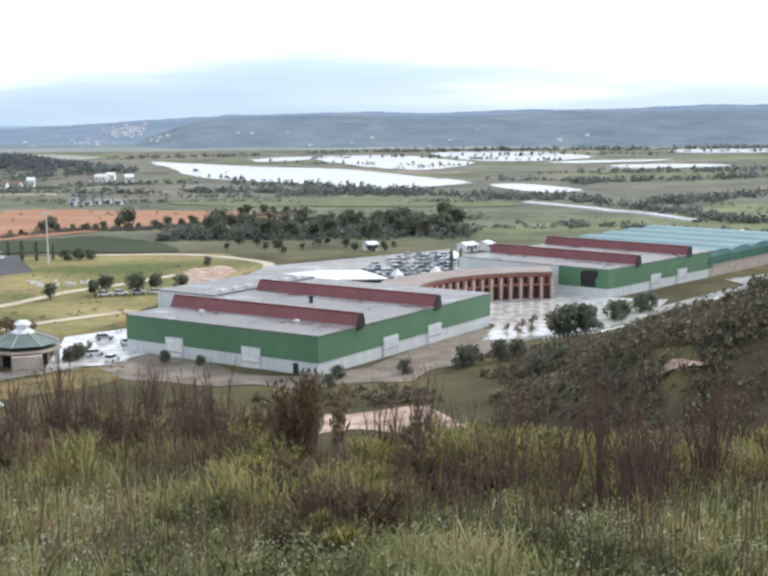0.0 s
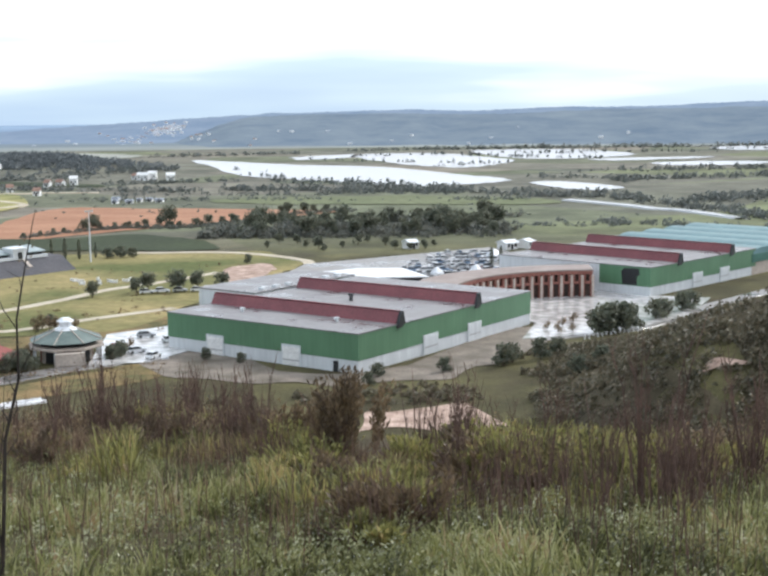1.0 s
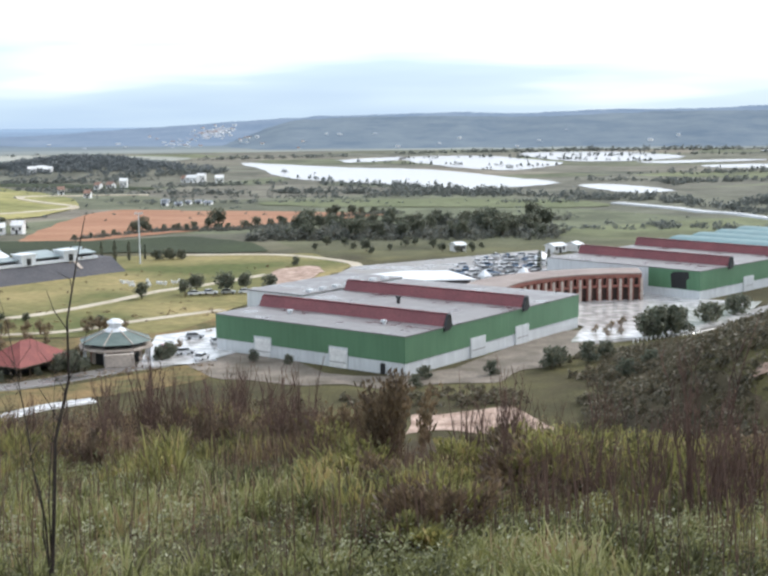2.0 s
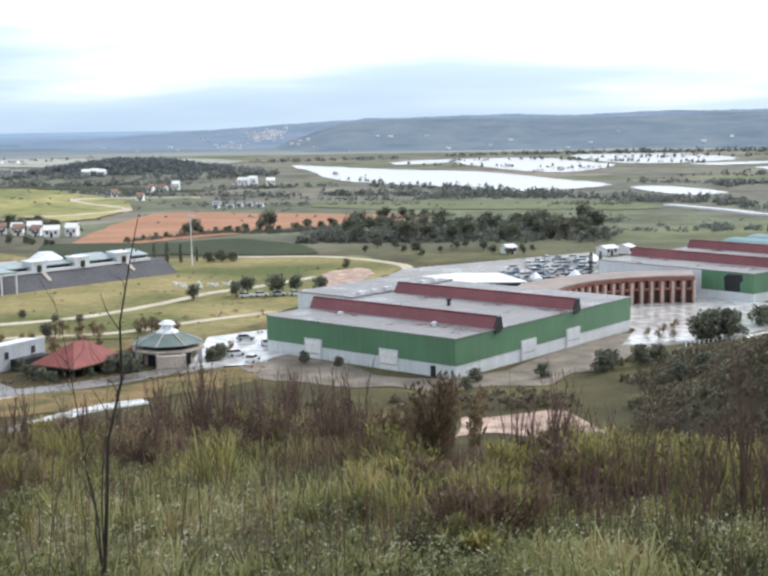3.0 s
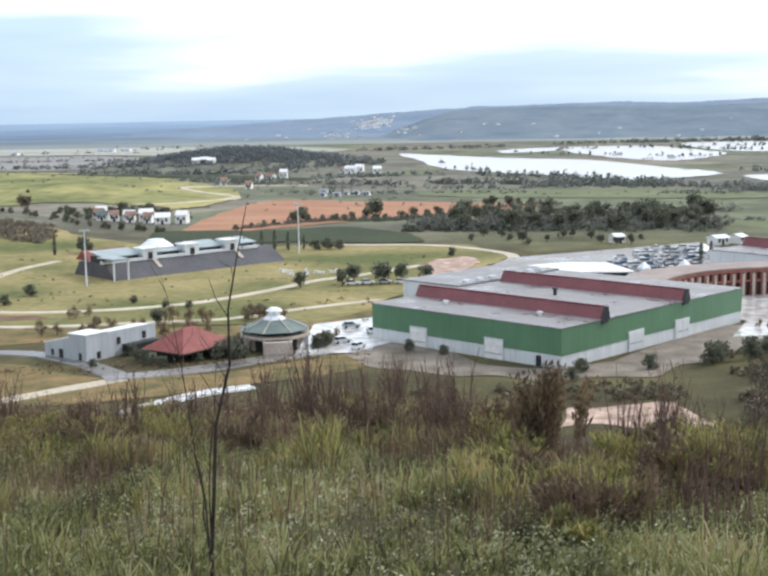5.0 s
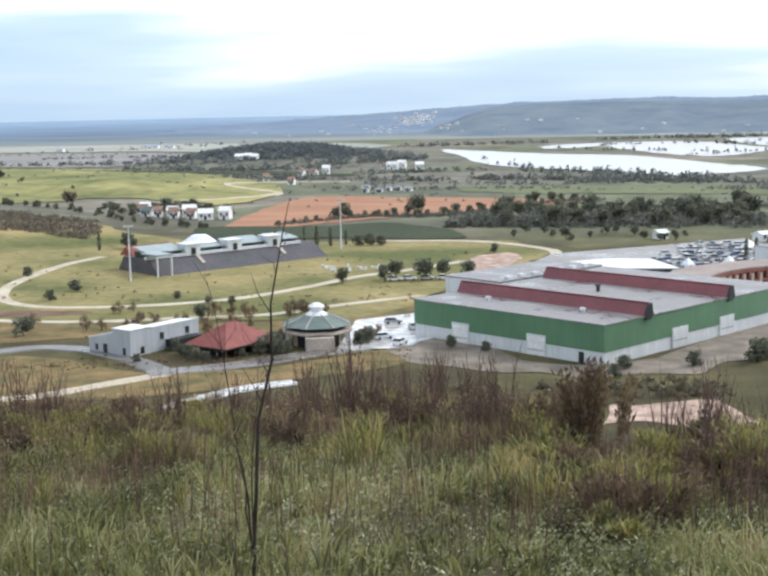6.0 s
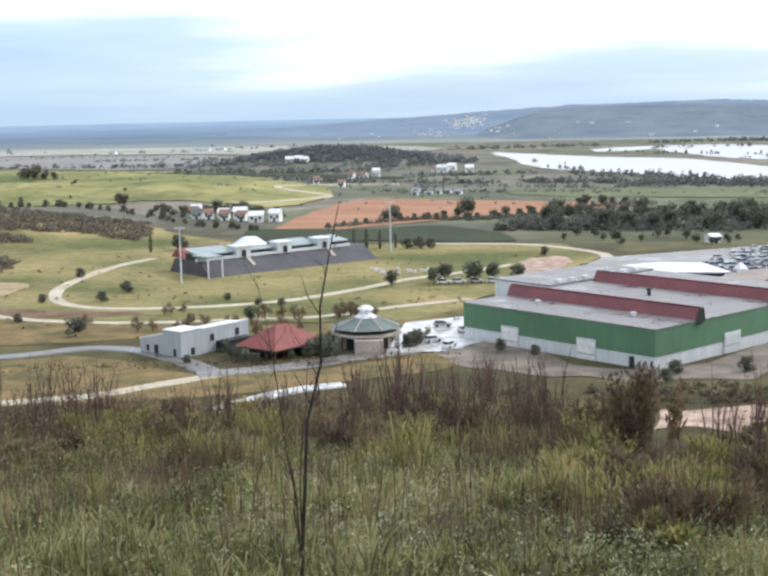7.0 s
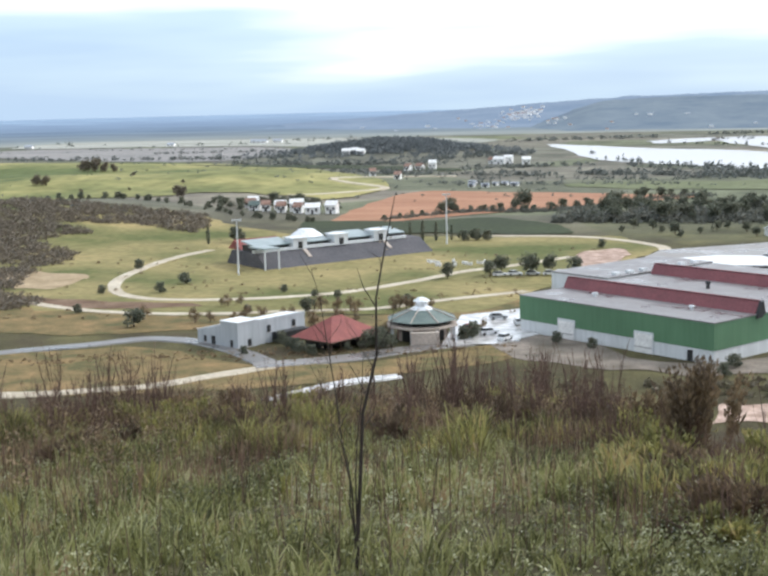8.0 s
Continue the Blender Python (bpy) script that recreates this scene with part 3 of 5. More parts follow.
# ---- exhibition halls ----
def hall(x, y, heading, lx, ly, ridges, doors_front, doors_side, label, white_from=None):
    """Corner at the origin; the long side runs along x, the front along y."""
    h = thing("exhibition_hall", x, y, 90 - heading, label, "hall", "exhibition halls", 0.0)
    part("plinth", boxed(0.12, lx - 0.12, 0.12, ly - 0.12, -0.5, 2.75), M_WHITE, h, "white base wall")
    split = white_from or ly
    bm = boxed(0, lx, 0, split, 2.7, 8.0)
    part("cladding", bm, M_GREEN, h, "green painted sheet cladding")
    if white_from:
        part("wall", boxed(0, lx, split + 0.003, ly, 2.7, 8.0), M_WHITE, h, "white sheet cladding")
    part("roof", boxed(-0.12, lx + 0.12, -0.12, ly + 0.12, 8.0, 8.22), M_ROOF, h, "wet grey roof sheets")
    for s in ridges:
        bm = extrude(bmesh.new(), [(s, 8.2), (s + 1.3, 10.5), (s + 1.9, 10.65), (s + 3.0, 8.2)], "y", 0.25, ly - 0.6)
        mon = part("roof_monitor", bm, M_RED, h, "dark red ridge along the roof")
        bm = extrude(bmesh.new(), [(s - 0.1, 7.4), (s + 1.2, 10.6), (s + 2.0, 10.75), (s + 2.6, 8.22), (s + 1.5, 7.4)], "y", -0.45, 0.2)
        part("end_frame", bm, M_DARK, mon, "dark ridge end")
        part("ridge_flashing", boxed(s + 1.3, s + 2.0, 0.3, ly - 0.7, 10.72, 10.80), M_RED, mon)
    for c in doors_front:
        d = part("loading_door", boxed(-0.14, 0.05, c - 2.5, c + 2.5, 0.0, 4.35), M_WHITE, h, "white loading door in the wall")
        part("door_panel", boxed(-0.2, -0.141, c - 2.2, c + 2.2, 0.1, 3.9), M_LIME, d)
        part("door_rail", boxed(-0.24, -0.21, c - 2.2, c + 2.2, 1.1, 1.25), M_ROOF, d)
    for c in doors_side:
        d = part("loading_door", boxed(c - 2.9, c + 2.9, -0.14, 0.05, 0.0, 4.35), M_WHITE, h, "white loading door in the wall")
        part("door_panel", boxed(c - 2.5, c + 2.5, -0.2, -0.141, 0.1, 3.9), M_WHITE, d)
        part("door_rail", boxed(c - 2.5, c + 2.5, -0.24, -0.21, 1.6, 1.75), M_ROOF, d)
    return h


hall_a = hall(-13, 246, 33.5, 70, 52, (13.3, 44.0), (17, 38), (26, 44), "green and white exhibition hall with red roof ridges")
part("side_door", boxed(-0.16, 0.1, 5.0, 6.1, 0.0, 2.2), M_DARK, hall_a, "dark side door")
hall_b = hall(62, 348, 41.0, 62, 52, (14.5, 45.0), (), (26, 42), "green and white exhibition hall beyond the brick arcade", 16.5)
part("emblem", extrude(bmesh.new(), [(4.2, 2.9), (8.9, 2.9), (9.3, 6.6), (8.2, 7.4), (3.6, 7.6), (3.4, 6.0), (4.3, 5.2)], "x", -0.08, 0.02), M_DARK, hall_b, "dark painted shape on the wall")


def teal_hall():
    h = thing("teal_hall", 101, 393, 49, "teal-roofed hall with a row of rounded roof vaults", "hall", z=0.0)
    part("wall", boxed(0, 75, 0, 58, -0.5, 3.9), M_PALE, h, "grey base wall")
    part("fascia", boxed(-0.3, 75.3, -0.3, 58.3, 3.92, 6.4), M_TEALD, h, "dark teal fascia")
    for i in range(5):
        x0 = i * 15
        arch = [(x0 + 0.1, 6.42)] + [(x0 + 7.5 - 7.3 * math.cos(math.pi * k / 10), 6.6 + 1.7 * math.sin(math.pi * k / 10)) for k in range(11)] + [(x0 + 14.9, 6.42)]
        part("roof_vault", extrude(bmesh.new(), arch, "y", -0.2, 58.2), M_TEAL, h)
    return h


teal_hall()


def annex():
    h = thing("rear_annex", -40.3, 300.8, 56.5, "white-walled annex with a flat grey roof behind the hall", "annex", z=0.0)
    part("wall", boxed(0, 40, 0.2, 18.5, -0.5, 8.2), M_WHITE, h)
    part("roof", boxed(-0.15, 40.15, 0.05, 18.65, 8.22, 8.5), M_ROOF, h, "wet grey flat roof")
    for i in range(7):
        bm = boxed(4 + i * 5, 5.6 + i * 5, 1.2, 2.6, 8.5, 9.2)
        part("roof_light", bm, M_WHITE, h, "small white roof light")
    return h


annex()


def roof_vent(x, y, tall, mat, label):
    """Stands on the large hall's roof."""
    p = hall_a.matrix_basis @ Vector((x, y, 8.22))
    v = thing("roof_vent", p.x, p.y, 56.5, label, "vent", "roof vents", p.z)
    part("pipe", boxed(-0.3, 0.3, -0.3, 0.3, 0, tall), mat, v)
    part("cowl", extrude(bmesh.new(), [(-0.5, tall), (0.5, tall), (0.3, tall + 0.4), (-0.3, tall + 0.4)], "y", -0.5, 0.5), mat, v)


for x, y in ((9.5, 12.5), (9.0, 38.0)):
    roof_vent(x, y, 0.5, M_WHITE, "small white vent on the hall roof")
roof_vent(34, 27, 1.3, M_DARK, "dark vent pipe on the hall roof")


def low_pavilion():
    h = thing("low_pavilion", -24.5, 359, 22, "low pavilion with a broad white roof", "pavilion", z=0.0)
    # Near-black box fills the open sides; the shade is its colour.
    part("wall", boxed(0.8, 26.2, 0.8, 20.2, -0.3, 2.9), M_DARK, h, "near-black box painting in the shade under the roof")
    part("roof", extrude(bmesh.new(), [(-0.8, 3.0), (13.5, 3.5), (27.8, 3.0), (27.8, 3.3), (13.5, 3.9), (-0.8, 3.3)], "y", -0.6, 21.6), M_WHITEROOF, h, "bright white roof sheet")
    for x in (0, 9, 18, 27):
        for y in (0, 21):
            part("post", boxed(x - 0.2, x + 0.2, y - 0.2, y + 0.2, -0.2, 2.95), M_WHITE, h)
    return h


M_WHITEROOF = surface("white_roof", (0.74, 0.77, 0.80), (0.86, 0.88, 0.90), 0.12, 0.35, 1.2)
low_pavilion()


# Dark brown for sheets that stand in for shade inside the arcade bays.
M_SHADE = surface("painted_shade_brown", (0.05, 0.036, 0.032), (0.085, 0.06, 0.05), 0.3, 0.8, 2.0)
M_BEIGE = surface("beige_roof", (0.25, 0.20, 0.18), (0.34, 0.28, 0.25), 0.15, 0.7, 2.0)


def arcade():
    """A quarter ring of brick bays round the court, with a flat roof behind."""
    cx, cy, r = 45.0, 310.0, 38.0
    a0, a1, bays = 88.0, 172.0, 19
    h = thing("brick_arcade", cx, cy, 0, "curved red brick arcade with pale pilasters and dark openings", "arcade", z=0.0)

    def ring(r0, r1, z0, z1, b0, b1, n):
        bm = bmesh.new()
        rows = []
        for i in range(n + 1):
            a = radians(b0 + (b1 - b0) * i / n)
            rows.append([bm.verts.new((q * math.cos(a), q * math.sin(a), z)) for q, z in ((r0, z0), (r1, z0), (r1, z1), (r0, z1))])
        for p, q in zip(rows, rows[1:]):
            for k in range(4):
                bm.faces.new((p[k], q[k], q[(k + 1) % 4], p[(k + 1) % 4]))
        bm.faces.new(rows[0]), bm.faces.new(rows[-1][::-1])
        bmesh.ops.recalc_face_normals(bm, faces=bm.faces[:])
        return bm

    part("back_wall", ring(r + 1.6, r + 2.0, -0.3, 7.4, a0, a1, 40), M_BRICK, h)
    part("roof", ring(r - 0.5, r + 11, 7.42, 7.8, a0, a1, 40), M_BEIGE, h, "pale flat roof")
    part("parapet", ring(r - 0.3, r + 0.5, 6.5, 7.4, a0, a1, 40), M_BRICK, h, "red brick parapet")
    part("string_course", ring(r - 0.35, r + 0.5, 3.9, 4.5, a0, a1, 40), M_BRICK, h)
    part("outer_wall", ring(r + 10.4, r + 10.9, -0.3, 7.4, a0, a1, 40), M_BRICK, h)
    step = (a1 - a0) / bays
    for i in range(bays + 1):
        b = a0 + i * step
        part("pilaster", ring(r - 0.55, r + 0.6, -0.3, 6.2, b - 0.5, b + 0.5, 1), M_PALE, h, "pale pilaster")
        if i < bays:
            part("pier", ring(r - 0.2, r + 0.5, -0.3, 3.9, b + 0.46, b + 1.1, 1), M_BRICK, h)
            part("pier", ring(r - 0.2, r + 0.5, -0.3, 3.9, b + step - 1.1, b + step - 0.46, 1), M_BRICK, h)
            part("upper_wall", ring(r - 0.2, r + 0.5, 4.5, 6.5, b + 0.46, b + 1.4, 1), M_BRICK, h)
            part("upper_wall", ring(r - 0.2, r + 0.5, 4.5, 6.5, b + step - 1.4, b + step - 0.46, 1), M_BRICK, h)
            part("opening", ring(r + 0.9, r + 1.0, 0.0, 6.4, b + 0.5, b + step - 0.5, 1), M_SHADE, h, "dark brown sheet painting in the bay's shade")
    return h


arcade()


# ---- barns and park buildings ----
def windows(parent, spots, axis, at, w=0.9, t=1.3, mat=None):
    for u, z in spots:
        bm = boxed(at - 0.06, at + 0.06, u - w / 2, u + w / 2, z, z + t) if axis == "x" else boxed(u - w / 2, u + w / 2, at - 0.06, at + 0.06, z, z + t)
        win = part("window", bm, mat or M_DARK, parent, "dark window")
        bm = boxed(at - 0.1, at + 0.1, u - w / 2 - 0.1, u + w / 2 + 0.1, z - 0.12, z - 0.01) if axis == "x" else boxed(u - w / 2 - 0.1, u + w / 2 + 0.1, at - 0.1, at + 0.1, z - 0.12, z - 0.01)
        part("sill", bm, M_PALE, win)


def white_barn():
    h = thing("white_barn", -110.5, 243, 66, "white rendered barn with bright wet metal roof", "barn")
    part("wall", extrude(bmesh.new(), [(0, -0.6), (13, -0.6), (13, 2.9), (6, 4.5), (0, 5.0)], "x", 0, 20), M_GREYWALL, h)
    part("roof", extrude(bmesh.new(), [(0.25, 5.0), (6, 4.52), (13.4, 2.85), (13.4, 3.1), (6, 4.8), (0.25, 5.25)], "x", 0.25, 19.75), M_WHITEROOF, h, "bright wet roof sheets")
    part("parapet", boxed(-0.05, 20.05, -0.06, 0.24, 4.7, 5.4), M_GREYWALL, h)
    part("end_block", boxed(-0.3, 5.5, -0.35, 5.0, -0.6, 5.6), M_GREYWALL, h, "taller corner block")
    part("block_roof", boxed(-0.45, 5.65, -0.5, 5.15, 5.61, 5.8), M_WHITEROOF, h)
    windows(h, [(3, 0.3)], "y", -0.36, 1.0, 1.5)
    windows(h, [(9.0, 2.4), (16.5, 2.6)], "y", -0.05, 1.0, 1.5)
    windows(h, [(1.6, 0.3)], "x", -0.31, 0.8, 1.5)
    windows(h, [(10.5, 0.6)], "x", -0.03, 0.8, 1.3)
    part("barn_door", boxed(-0.1, 0.05, 7.2, 8.4, -0.1, 2.1), M_DARK, h, "dark door")
    part("lean_to", boxed(10, 19, -2.6, -0.02, -0.5, 2.2), M_DARK, h, "dark open lean-to along the wall")
    return h


white_barn()


def red_barn():
    h = thing("red_barn", -89.5, 243.0, 66, "open barn with a faded red hipped tile roof", "barn")
    lx, ly, e, top = 14.0, 10.0, 2.4, 6.4
    bm = bmesh.new()
    v = [bm.verts.new(p) for p in ((-1, -1, e), (lx + 1, -1, e), (lx + 1, ly + 1, e), (-1, ly + 1, e), (5.5, ly / 2, top), (lx - 5.5, ly / 2, top))]
    for f in ((0, 1, 5, 4), (1, 2, 5), (2, 3, 4, 5), (3, 0, 4), (0, 3, 2, 1)):
        bm.faces.new([v[i] for i in f])
    part("roof", bm, M_REDTILE, h, "faded red tiled hip roof")
    part("eaves_board", boxed(-1.0, lx + 1.0, -1.0, ly + 1.0, e - 0.3, e - 0.01), M_TRUNK, h)
    # Near-black block paints the shade beneath the open roof.
    part("shade_core", boxed(2, lx - 2, 3, ly - 0.5, -0.8, e - 0.32), M_DARK, h, "near-black block for the shade inside the open barn")
    for i in range(6):
        for y in (0, ly):
            part("post", boxed(i * 2.8 - 0.15, i * 2.8 + 0.15, y - 0.15, y + 0.15, -0.6, e - 0.31), M_TRUNK, h)
    return h


M_REDTILE = surface("red_tiles", (0.20, 0.05, 0.045), (0.27, 0.075, 0.06), 0.35, 0.7, 3.5)
red_barn()


def polygon_prism(r0, z0, r1, z1, n=8, turn=22.5):
    bm = bmesh.new()
    low = [bm.verts.new((r0 * math.cos(radians(turn + 360 * i / n)), r0 * math.sin(radians(turn + 360 * i / n)), z0)) for i in range(n)]
    top = [bm.verts.new((r1 * math.cos(radians(turn + 360 * i / n)), r1 * math.sin(radians(turn + 360 * i / n)), z1)) for i in range(n)]
    bm.faces.new(low[::-1]), bm.faces.new(top)
    for i in range(n):
        bm.faces.new((low[i], low[(i + 1) % n], top[(i + 1) % n], top[i]))
    return bm


def kiosk():
    h = thing("octagonal_pavilion", -75.5, 262.5, 20, "octagonal pale pavilion with green roof and white cupola", "pavilion")
    part("wall", polygon_prism(5.6, -0.5, 5.6, 3.0), M_PALE, h, "pale rendered wall")
    part("ring_beam", polygon_prism(8.1, 3.02, 8.1, 3.5), M_PALE, h)
    part("drum", polygon_prism(5.8, 3.52, 5.8, 4.4), M_DARK, h, "dark band of glazing under the roof")
    roof = part("roof", polygon_prism(7.9, 4.42, 2.0, 6.7), M_GREENROOF, h, "grey green sheet roof")
    part("cupola_skirt", polygon_prism(2.7, 6.45, 1.5, 7.1), M_WHITEROOF, roof, "white flared skirt")
    part("cupola", polygon_prism(1.4, 7.1, 1.3, 8.2), M_WHITEROOF, roof, "white cupola")
    part("cupola_cap", polygon_prism(1.9, 8.21, 0.9, 8.9), M_WHITEROOF, roof)
    for i in range(8):
        a = radians(22.5 + 45 * i)
        verts, faces = [], []
        tube(verts, faces, [Vector((7.9 * math.cos(a), 7.9 * math.sin(a), 4.47)), Vector((2.0 * math.cos(a), 2.0 * math.sin(a), 6.75))], [0.13, 0.13], 4)
        raw("hip_rib", verts, faces, M_PALE, roof, "pale hip rib")
    for i in range(8):
        a = radians(22.5 + 45 * i)
        x, y = 7.2 * math.cos(a), 7.2 * math.sin(a)
        part("column", boxed(x - 0.3, x + 0.3, y - 0.3, y + 0.3, -0.5, 3.0), M_WHITE, h, "white column")
        b = radians(45 * i)
        x, y = 5.25 * math.cos(b), 5.25 * math.sin(b)
        bm = boxed(-0.1, 0.1, -1.0, 1.0, 0, 2.3)
        part("opening", bm, M_DARK if i % 2 else M_BRICK, h, at=pose(x, y, 0, 0, 0, 45 * i))
    part("porch", boxed(-3.0, 3.0, -9.2, -7.7, -0.4, 2.8), M_PALE, h)
    return h


M_GREENROOF = surface("green_grey_roof", (0.10, 0.14, 0.13), (0.16, 0.205, 0.185), 0.4, 0.5, 3.0)
kiosk()


def grandstand():
    """A dark paved bank with a row of low roofs along its crest."""
    h = thing("grandstand", -153.5, 361, 54, "long low grandstand roofs above a dark sloping bank", "grandstand", z=0.0)
    part("bank", extrude(bmesh.new(), [(-1.0, -0.5), (7.5, 4.6), (22, 4.6), (26, -0.5)], "x", 0.5, 66), M_SLATE, h, "dark grey paved slope")
    part("coping", boxed(0.0, 60, 7.0, 8.4, 4.62, 5.5), M_WHITE, h, "white parapet along the crest")
    for i, (a, b) in enumerate(((1, 15), (19, 30), (36, 47), (51, 60))):
        part("canopy", extrude(bmesh.new(), [(8.2, 6.3), (17, 7.6), (17, 8.0), (8.0, 6.65)], "x", a, b), M_CANOPY, h, "grey green canopy")
        # Shadow gap below the canopy, built as a near-black block.
        part("stand_shade", boxed(a + 0.3, b - 0.3, 9.6, 16.5, 4.62, 6.5), M_DARK, h, "near-black block for the shade under the canopy")
    for c in (17, 33, 49):
        gate = part("gatehouse", boxed(c - 2.6, c + 2.6, 6.8, 12, 4.61, 8.0), M_WHITE, h, "white gatehouse")
        part("doorway", boxed(c - 0.8, c + 0.8, 6.65, 6.79, 4.9, 7.0), M_DARK, gate, "dark doorway")
        part("gate_roof", boxed(c - 3.0, c + 3.0, 6.5, 12.3, 8.02, 8.35), M_WHITEROOF, gate)
        if c != 33:
            part("gate_steps", extrude(bmesh.new(), [(3.4, 2.25), (6.9, 4.3), (6.9, 4.6), (3.4, 2.5)], "x", c + 0.9, c + 2.2), M_PALE, gate, "pale flight of steps")
    dome = polygon_prism(5.6, 6.4, 5.4, 7.4, 16)
    part("dome_base", dome, M_WHITE, h, at=pose(26, 17, 0))
    part("dome", polygon_prism(5.7, 7.42, 2.4, 9.7, 16), M_WHITEROOF, h, "white dome", at=pose(26, 17, 0))
    part("tile_roof", extrude(bmesh.new(), [(19, 4.6), (23, 7.6), (27, 4.6)], "x", 2, 18), M_REDTILE, h, "red tiled roof behind the stand")
    for x in (-1.0, 4.0):
        part("post", boxed(x - 0.2, x + 0.2, -1.2, -0.8, -0.5, 6.4), M_WHITE, h, "white post")
    part("entrance_canopy", boxed(-1.4, 4.4, -1.4, 8, 6.42, 6.9), M_CANOPY, h)
    return h


M_CANOPY = surface("pale_canopy", (0.26, 0.32, 0.33), (0.36, 0.42, 0.43), 0.2, 0.4, 2.0)
M_SLATE = surface("dark_slope", (0.075, 0.075, 0.085), (0.105, 0.10, 0.11), 0.15, 0.85, 1.5)
grandstand()


def light_mast(x, y, tall):
    h = thing("light_mast", x, y, 30, "slender pale floodlight mast in the park", "mast", "floodlight masts")
    part("pole", polygon_prism(0.32, -0.5, 0.16, tall, 8), M_WHITE, h)
    head = part("lamp_bar", boxed(-1.4, 1.4, -0.12, 0.12, tall, tall + 0.25), M_WHITE, h)
    for i in range(4):
        part("floodlight", boxed(-1.4 + i * 0.8, -1.0 + i * 0.8, -0.5, -0.13, tall - 0.1, tall + 0.5), M_WHITE, head)


light_mast(-115.5, 435.5, 17.5)
light_mast(-158, 350, 16.5)


def house(x, y, turn, w, d, hgt, roof_mat, label, group, z=None, ridge_h=1.8, near=True):
    h = thing("house", x, y, turn, label, "house", group, z)
    part("wall", extrude(bmesh.new(), [(-d / 2, -1.5), (d / 2, -1.5), (d / 2, hgt), (0, hgt + ridge_h), (-d / 2, hgt)], "x", -w / 2, w / 2), M_LIME, h, "white limewashed wall")
    o = 0.35
    part("roof", extrude(bmesh.new(), [(-d / 2 - o, hgt - 0.1), (0, hgt + ridge_h + 0.05), (d / 2 + o, hgt - 0.1), (d / 2 + o, hgt + 0.15), (0, hgt + ridge_h + 0.35), (-d / 2 - o, hgt + 0.15)], "x", -w / 2 - o, w / 2 + o), roof_mat, h)
    if not near:
        return h
    windows(h, [(-w * 0.28, hgt * 0.45), (w * 0.28, hgt * 0.45)], "y", -d / 2 - 0.05)
    part("door", boxed(-0.5, 0.5, -d / 2 - 0.1, -d / 2 + 0.02, -0.2, 2.0), M_DARK, h)
    return h


# Limewash greyed towards blue: haze over distant houses, painted in.
M_HAZE = surface("haze_grey_limewash", (0.34, 0.37, 0.42), (0.46, 0.49, 0.54), 0.5, 0.9, 3.0)
M_TILE = surface("old_tiles", (0.22, 0.13, 0.10), (0.34, 0.22, 0.17), 0.5, 0.8, 4.0)
rng = random.Random(7)
WHITE_HOUSE = "small white house with an old tiled roof"
for x, y, w, d, hh, m in ((-246, 562, 5, 4, 2.6, M_TILE), (-239, 551, 5, 4, 2.4, M_GREENROOF), (-233, 550, 4, 4, 3.0, M_TILE), (-228, 556, 5, 4, 2.8, M_LIME), (-224, 547, 4, 4, 3.0, M_TILE),
                          (-219, 554, 6, 5, 3.8, M_LIME), (-215, 546, 4, 4, 2.8, M_TILE), (-207, 543, 6.5, 5, 3.0, M_LIME), (-199, 547, 5, 5, 3.8, M_LIME), (-250, 575, 5, 4, 2.6, M_LIME)):
    house(x, y, rng.uniform(-15, 15) + 15, w, d, hh, m, WHITE_HOUSE if m is M_TILE else "white farm building with a pale roof in the hamlet", "hamlet houses")
for x, y, w, hh in ((-209, 949, 10, 4), (-216, 958, 7, 3), (-203, 952, 6, 5), (-188, 944, 6, 4), (-250, 872, 5, 3), (-257, 866, 4, 3), (-243, 880, 5, 5), (-262, 800, 4, 3), (-236, 772, 4, 3)):
    house(x, y, rng.uniform(-25, 25), w, 5, hh, M_LIME if hh > 3 else M_TILE, "white farmhouse among trees on the plain", "farmhouses")
for i in range(6):
    house(-178 + i * 5.5 + rng.uniform(-2, 2), 722 + rng.uniform(-14, 14), rng.uniform(-20, 20), rng.uniform(2.5, 5), 3.0, 1.2, M_HAZE, "low pale farm shed beyond the ploughed field", "farm sheds", ridge_h=0.8)
for x, y in ((-368, 1052), (-361, 1055), (-354, 1050)):
    house(x, y, rng.uniform(-20, 20), 7, 6, 3, M_LIME, "white house on the wooded hillock", "hillock houses")
for x, y, w in ((88, 497, 7), (97, 507, 6), (106, 503, 7), (31, 470, 6), (38, 474, 5), (-5, 474, 4), (136, 505, 12), (142, 509, 9)):
    house(x, y, rng.uniform(30, 60), w, 5, 2.4, M_WHITEROOF, "low white building behind the halls", "service buildings", ridge_h=0.8)


def ridge_place(a, f, near, far, top):
    d = near + (far - near) * f
    return d * math.sin(radians(a)), d * math.cos(radians(a)), -2 + (top + 2) * smooth(0, 0.8, f)


